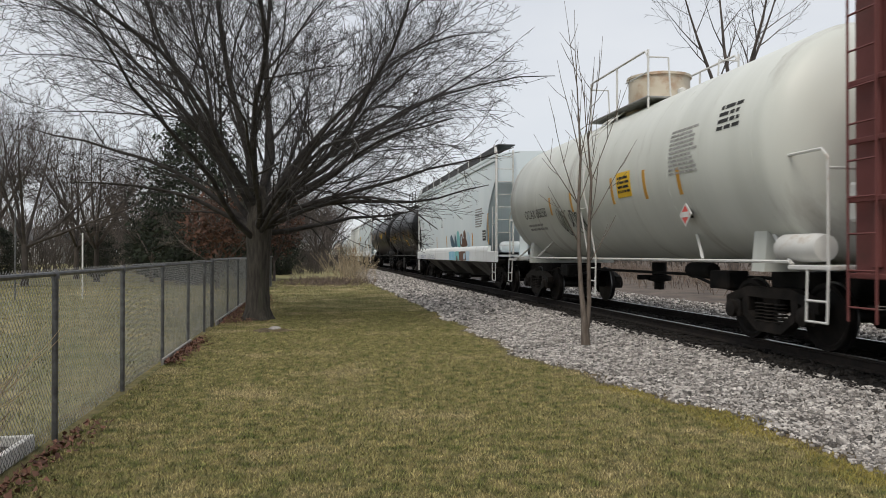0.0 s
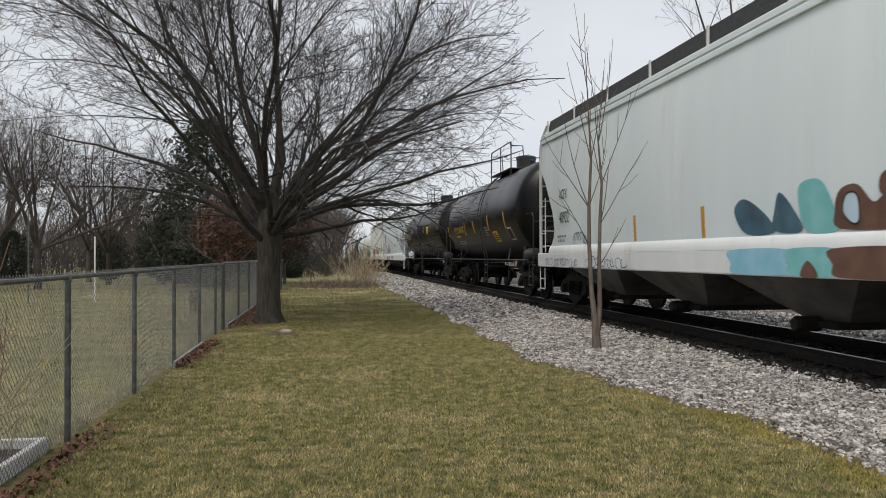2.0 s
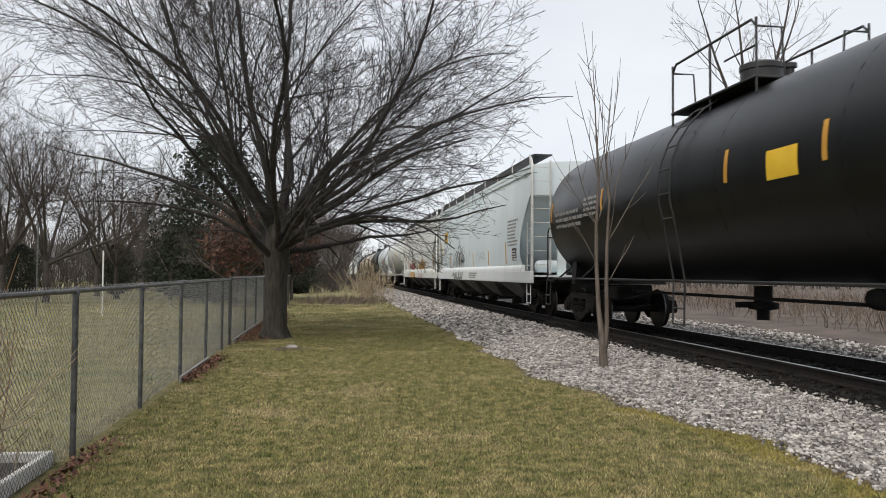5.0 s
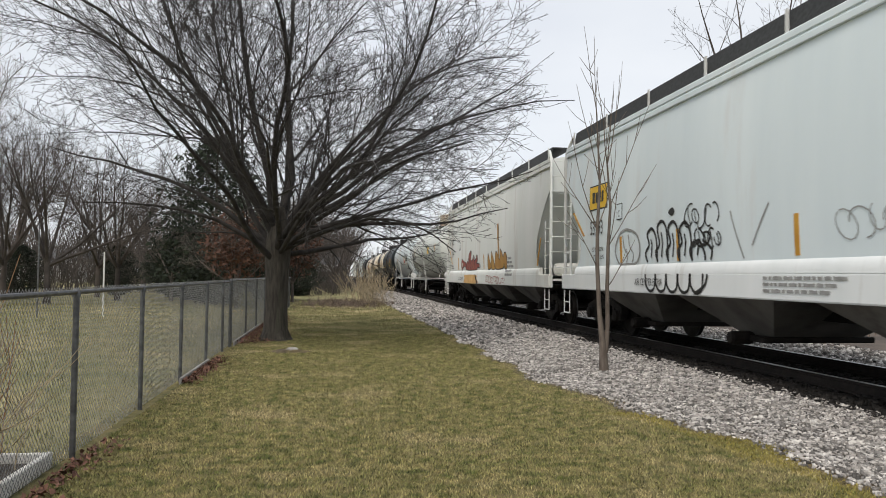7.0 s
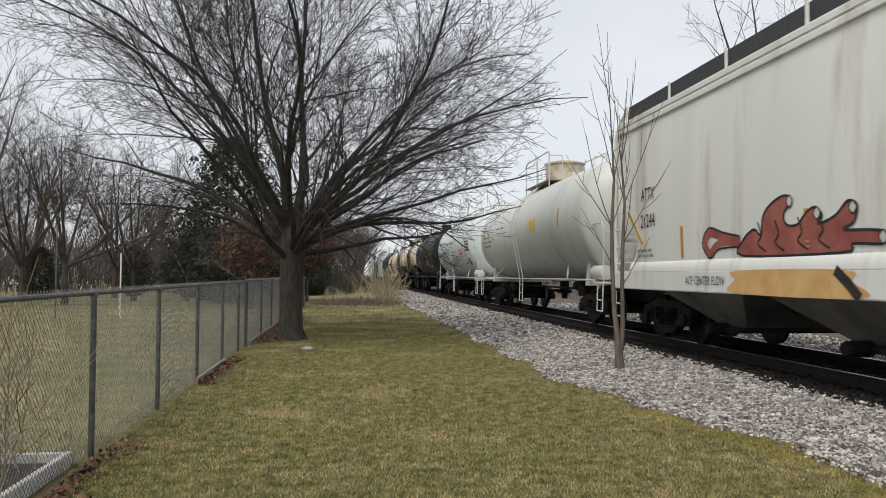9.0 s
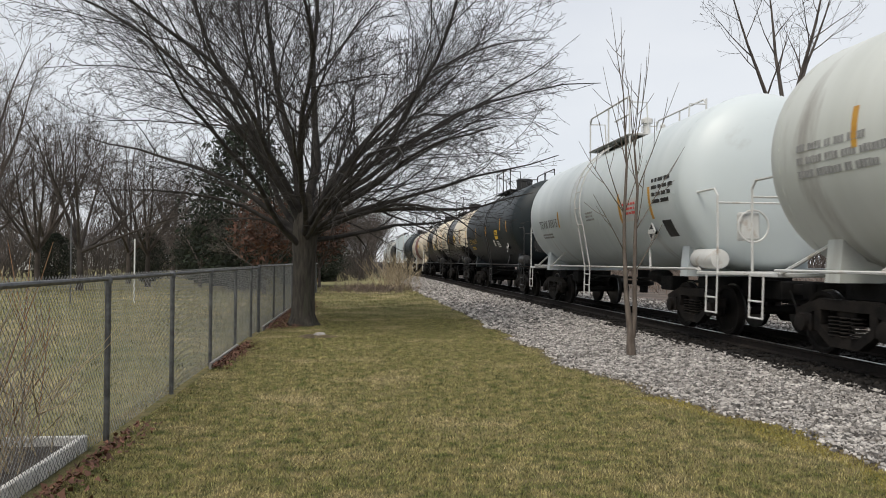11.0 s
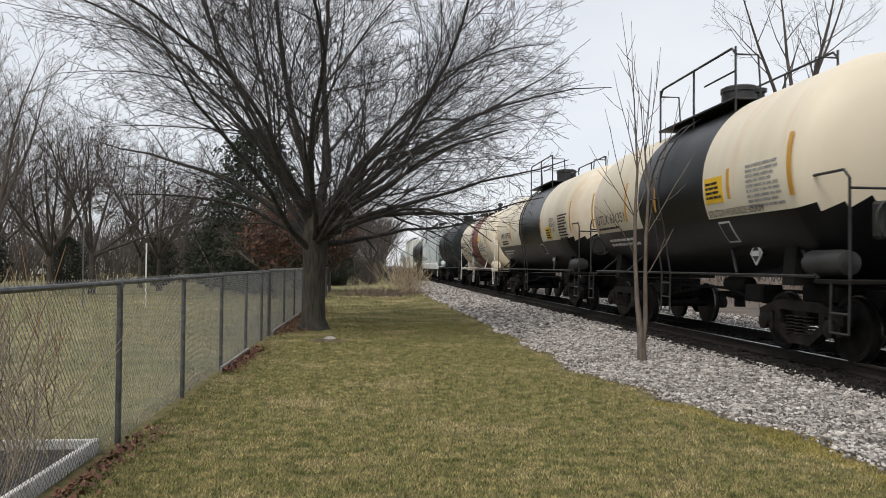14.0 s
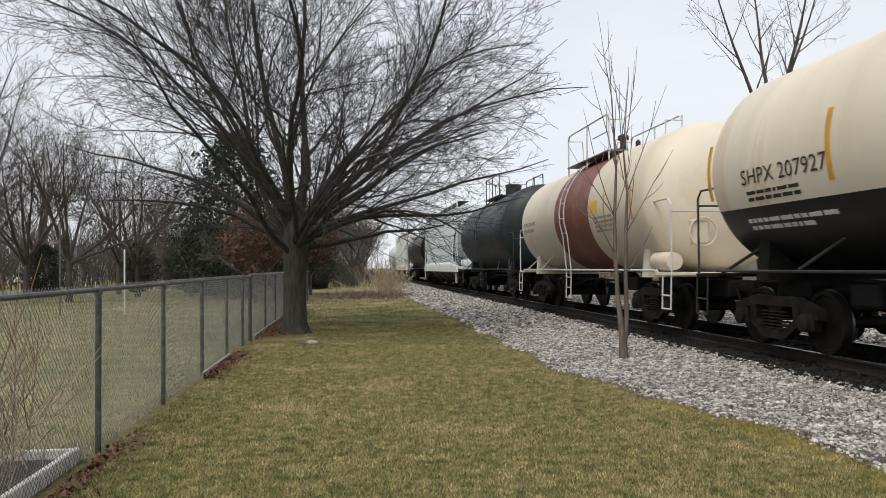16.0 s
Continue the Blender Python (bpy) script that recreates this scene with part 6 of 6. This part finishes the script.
    part("white_panel", sk.sheet(-3.9, -2.88, 2.22, 2.7, n=8), M_WHITEINK, car)
    part("panel_print", sk.bars(-2.98, 2.62, 3, 0.8, 0.055, 34, 0.014), M_PLACARD, car)
    part("stencil", sk.bars(-0.2, 2.6, 3, 0.6, 0.05, 35), M_GREYINK, car)
    part("black_plate", sk.sheet(-5.4, -4.98, 1.83, 2.15), M_INK, car)
    part("stencil", sk.bars(-4.75, 3.0, 4, 0.9, 0.08, 36), M_INK, car)
    placard(car, -half + 2.2, 1.95, sk, False)
    brake_stand(car, L, M_STEELWHITE)
    # slate tank car
    car, L, sk, half = tank_car(9, "dark slate-grey tank car with yellow lettering", [M_TANKSLATE], [(99, 0)], y_top=-0.7)
    letters(car, sk, "UTLX 650395", 5.0, 2.2, 0.24, M_GOLDINK, span=2.02)
    part("stencil", sk.bars(4.8, 2.08, 2, 1.0, 0.05, 37), M_GOLDINK, car)
    stripes(car, sk, (half - 0.2, -0.05, 2.8, -half + 1.7), 2.5, 2.95, 0.08)
    stripes(car, sk, (-3.55,), 2.62, 3.15, 0.09)
    part("yellow_panel", sk.sheet(-2.85, -2.2, 2.28, 2.66, n=8), M_YELLOW, car)
    part("panel_print", sk.bars(-2.28, 2.6, 3, 0.5, 0.04, 38, 0.014), M_INK, car)
    part("white_print", sk.bars(-2.3, 2.2, 4, 0.5, 0.04, 39), M_WHITEINK, car)
    part("white_plate", sk.sheet(-1.8, -1.56, 2.0, 2.26), M_WHITEINK, car)
    placard(car, -half + 2.2, 1.9, sk, False)
    brake_stand(car, L, M_STEELBLACK)

    # cream and black caustic tank cars
    for i, mark, sign, b0, b1 in ((10, "UTLX 631351", "SOLUTION HYDROXIDE SODIUM", -1.9, 1.35), (11, "SHPX 207927", "", -2.7, 0.9)):
        car, L, sk, half = tank_car(i, "cream and black tank car with stained paint", [M_CREAM, M_TANKBLACK], [(b0, 0), (b1, 1), (99, 0)], low=(2.12, 1), radius=1.66, zc=2.80, dome="drum", platform=1.8)
        letters(car, sk, mark, 4.44 if sign else 4.89, 2.38 if sign else 2.5, 0.23, M_INK, span=2.1)
        part("stencil", sk.bars(4.4 if sign else 4.8, 2.30 if sign else 2.40, 2 if not sign else 1, 1.5, 0.055, 40 + i), M_INK, car)
        part("stencil", sk.bars(half - 1.3, 2.0, 2, 1.9, 0.06, 41 + i), M_WHITEINK, car)
        stripes(car, sk, (half - 0.45, 2.2 if sign else 2.75, b0 - 2.8 if sign else b0 - 3.9), 2.35, 3.25, 0.10)
        stripes(car, sk, (0.4, b0 - 0.95 if sign else b0 - 0.1), 2.45, 2.95, 0.09)
        part("yellow_panel", sk.sheet(b0 - (0.75 if sign else 1.5), b0 - (0.08 if sign else 0.8), 2.42 if sign else 2.22, 2.86 if sign else 2.6, n=8), M_YELLOW, car)
        part("panel_print", sk.bars(b0 - (0.14 if sign else 0.87), 2.78 if sign else 2.53, 4, 0.5, 0.045, 44, 0.014), M_INK, car)
        if sign:
            letters(car, sk, sign, b0 - 0.08, 2.19, 0.12, M_INK, span=1.85)
            part("stencil", sk.bars(-3.45, 2.93, 9, 0.95, 0.045, 45), M_GREYINK, car)
        else:
            for k, w in enumerate(("SODIUM", "HYDROXIDE", "SOLUTION")):
                letters(car, sk, w, -4.1, 2.76 - 0.17 * k, 0.13, M_INK, span=(0.5, 0.75, 0.65)[k])
            part("stencil", sk.bars(-5.2, 2.92, 9, 0.95, 0.05, 46), M_INK, car)
        part("white_plate", sk.sheet(-2.6, -2.2, 1.75, 2.1), M_WHITEINK, car)
        part("plate_face", sk.sheet(-2.57, -2.23, 1.78, 2.07, lift=0.013), M_INK, car)
        placard(car, -2.9, 1.55, sk, False)
        brake_stand(car, L, M_STEELBLACK)
    # cream tank car with a red band
    car, L, sk, half = tank_car(12, "cream tank car with rust-red centre band", [M_CREAM, M_REDBAND], [(-1.9, 0), (1.25, 1), (99, 0)], rail=M_STEELWHITE, sill=M_CREAM, radius=1.60, zc=2.72, dome="valves", platform=1.8, dome_mat=M_STEELBLACK)
    stripes(car, sk, (-half + 1.2, -half + 2.9), 2.3, 3.0, 0.09)
    part("stencil", sk.bars(half - 0.9, 2.75, 2, 1.4, 0.12, 48), M_GREYINK, car)
    part("stencil", sk.bars(-2.3, 2.5, 4, 1.4, 0.06, 49), M_GREYINK, car)
    part("yellow_panel", sk.sheet(-2.6, -2.1, 2.6, 2.9, n=8), M_YELLOW, car)
    brake_stand(car, L, M_CREAM)
    tank_car(13, "dark slate-grey tank car", [M_TANKSLATE], [(99, 0)])
    hopper_car(14, "pale grey covered hopper", M_HOPGREY, M_SILLWHITE)
    tank_car(15, "plain black tank car far back", [M_TANKBLACK], [(99, 0)])
    hopper_car(16, "pale grey covered hopper", M_HOPWHITE, M_HOPWHITE)
    tank_car(17, "pale grey tank car", [M_TANKGREY], [(99, 0)], rail=M_STEELWHITE)


def field_stone():
    """A small pale stone in a bare patch of the lawn."""
    s = Shape().lathe([(0.03, -0.02), (0.10, 0.0), (0.11, 0.04), (0.07, 0.075), (0.02, 0.085)], "z", (0, 0, 0), 9)
    s.v = [(x * 1.3 + 0.02 * math.sin(9 * y), y * 0.8, z) for x, y, z in s.v]
    st = tagged(part("field_stone", s, M_STONE, None, smooth=True), "small pale stone lying in the lawn", "stone")
    st.matrix_basis = pose(-0.74, 16.2, 0.03, 0, 0, 25)
    rng = random.Random(2)
    v, f = [(0, 0, 0.055)], []
    for k in range(18):
        a = 2 * math.pi * k / 18
        for r, z in ((0.15, 0.04), (0.33, -0.015)):
            r *= rng.uniform(0.75, 1.25)
            v.append((1.25 * r * math.cos(a), r * math.sin(a), z))
    for k in range(18):
        a, b = 1 + 2 * k, 1 + 2 * ((k + 1) % 18)
        f += [(0, a, b), (a, a + 1, b + 1, b)]
    so = tagged(part("soil_patch", Shape().add(v, f), M_EDGESOIL, None, smooth=True), "low dark mound of bare soil in the lawn", "soil")
    so.matrix_basis = pose(-0.82, 16.25, 0.02)


def dog():
    """A brown dog crossing the yard."""
    d = thing("dog", "small brown dog running behind the fence", "dog", pose(-7.5, 18, 0))
    s = Shape().lathe([(0.03, -0.34), (0.10, -0.30), (0.13, -0.12), (0.115, 0.1), (0.135, 0.26), (0.05, 0.36)], "y", (0, 0, 0.42), 12)
    part("body", s, M_DOG, d, smooth=True)
    part("head", Shape().lathe([(0.02, -0.10), (0.09, -0.06), (0.085, 0.06), (0.05, 0.10), (0.045, 0.2), (0.01, 0.23)], "y", (0, 0.42, 0.58), 12), M_DOG, d, smooth=True)
    part("tail", Shape().tube([(0, -0.33, 0.48), (0, -0.48, 0.6), (0, -0.55, 0.74)], [0.03, 0.03, 0.012], 6), M_DOG, d, smooth=True)
    for sx in (-0.07, 0.07):
        part("ear", Shape().tube([(sx, 0.38, 0.66), (sx * 1.5, 0.36, 0.58)], [0.03, 0.012], 6), M_DOG, d)
        for y in (-0.24, 0.24):
            part("leg", Shape().tube([(sx, y, 0.42), (sx, y + 0.05, 0.2), (sx, y, 0.0)], [0.05, 0.03, 0.025], 6), M_DOG, d, smooth=True)
    return d


def motions():
    for car, y in CARS:
        walk(car, [(t, pose(TRACK_X, y - SPEED * t, RAIL_TOP)) for t in range(17)])
    turn = math.degrees(SPEED / FPS / 0.455)
    rolls = [(k / FPS, k * turn) for k in range(16 * FPS + 1)]
    for wh, y in WHEELSETS:
        walk(wh, [(t, pose(0, y, 0.455, a)) for t, a in rolls])
    walk(DOG, [(t, pose(x, y, 0, 0, 0, rz)) for t, x, y, rz in DOG_ROWS])


M_DOG = mat("dog_coat", (0.10, 0.055, 0.025), (0.18, 0.10, 0.05), 8, 0.9)
DOG_ROWS = [(0.0, -6.92, 15.64, -70.0), (0.3, -5.87, 16.02, -70.0), (0.5, -5.17, 16.27, -35.0), (1.0, -4.09, 18.51, -15.0), (1.3, -4.06, 20.46, -6.0), (1.7, -3.73, 21.82, -8.0), (2.0, -3.66, 23.21, -1.0), (2.4, -3.67, 24.61, 1.0), (3.2, -3.27, 30.61, 0.0), (4.5, -2.9, 44.0, 0.0), (16.0, -3.0, 60.0, 0.0)]

ground()
track()
yard_tree()
yard()
sapling()
woodland()
house(-4.5, 118, 11, 8, 3.2, 8)
house(-46, 135, 13, 8, 3.4, -5)
parked_car(-37.5, 96.0, 12)
train()
field_stone()
DOG = dog()
stones("ballast_stones", 78000, (3.0, 6.15, 3.0, 24), 0.025, M_STONE, "loose grey crushed-stone ballast", 1, lambda x, y: random.random() < (x - lawn_edge(y) - 0.02) / 0.28)
stones("ballast_stones", 12000, (3.0, 6.15, 18, 75), 0.055, M_STONE, "loose grey crushed-stone ballast", 2, lambda x, y: x > lawn_edge(y))
# stones of the strip below the cars, shade painted into their colour
stones("oily_stones", 9000, (5.9, 9.1, 3, 32), 0.045, M_SHADEDSTONE, "ballast between the rails, coloured near black for the train's shade", 3)
stones("far_ballast", 9000, (9.0, 11.8, 3, 40), 0.045, M_STONE, "grey ballast past the rails", 4)
scatter_blades("grass", 560000, (-2.1, 4.3, 3.2, 26), 0.023, 0.0033, M_BLADE, "short patchy winter grass", 5, lambda x, y: x < lawn_edge(y) + 0.10 - abs(random.gauss(0, 0.15)))
scatter_blades("grass", 90000, (-16, -2.2, 5, 42), 0.05, 0.005, M_STRAW, "winter grass of the fenced yard", 6)
scatter_blades("grass", 30000, (-1.9, 3.2, 22, 50), 0.05, 0.007, M_STRAW, "winter grass by the brush", 7)
scatter_blades("grass", 26000, (0.2, 3.3, 21, 36), 0.035, 0.005, M_STRAW, "bleached straw patch in the lawn", 17, lambda x, y: noise.noise((x * 0.5, y * 0.25, 7.0)) > -0.12)
scatter_blades("moss", 70000, (2.9, 4.7, 4.0, 8.8), 0.020, 0.0034, M_MOSS, "yellow-green moss at the ballast edge", 8, lambda x, y: abs(x - lawn_edge(y) + 0.06) < 0.24 + 0.10 * math.sin(y * 3) - abs(random.gauss(0, 0.12)))
motions()
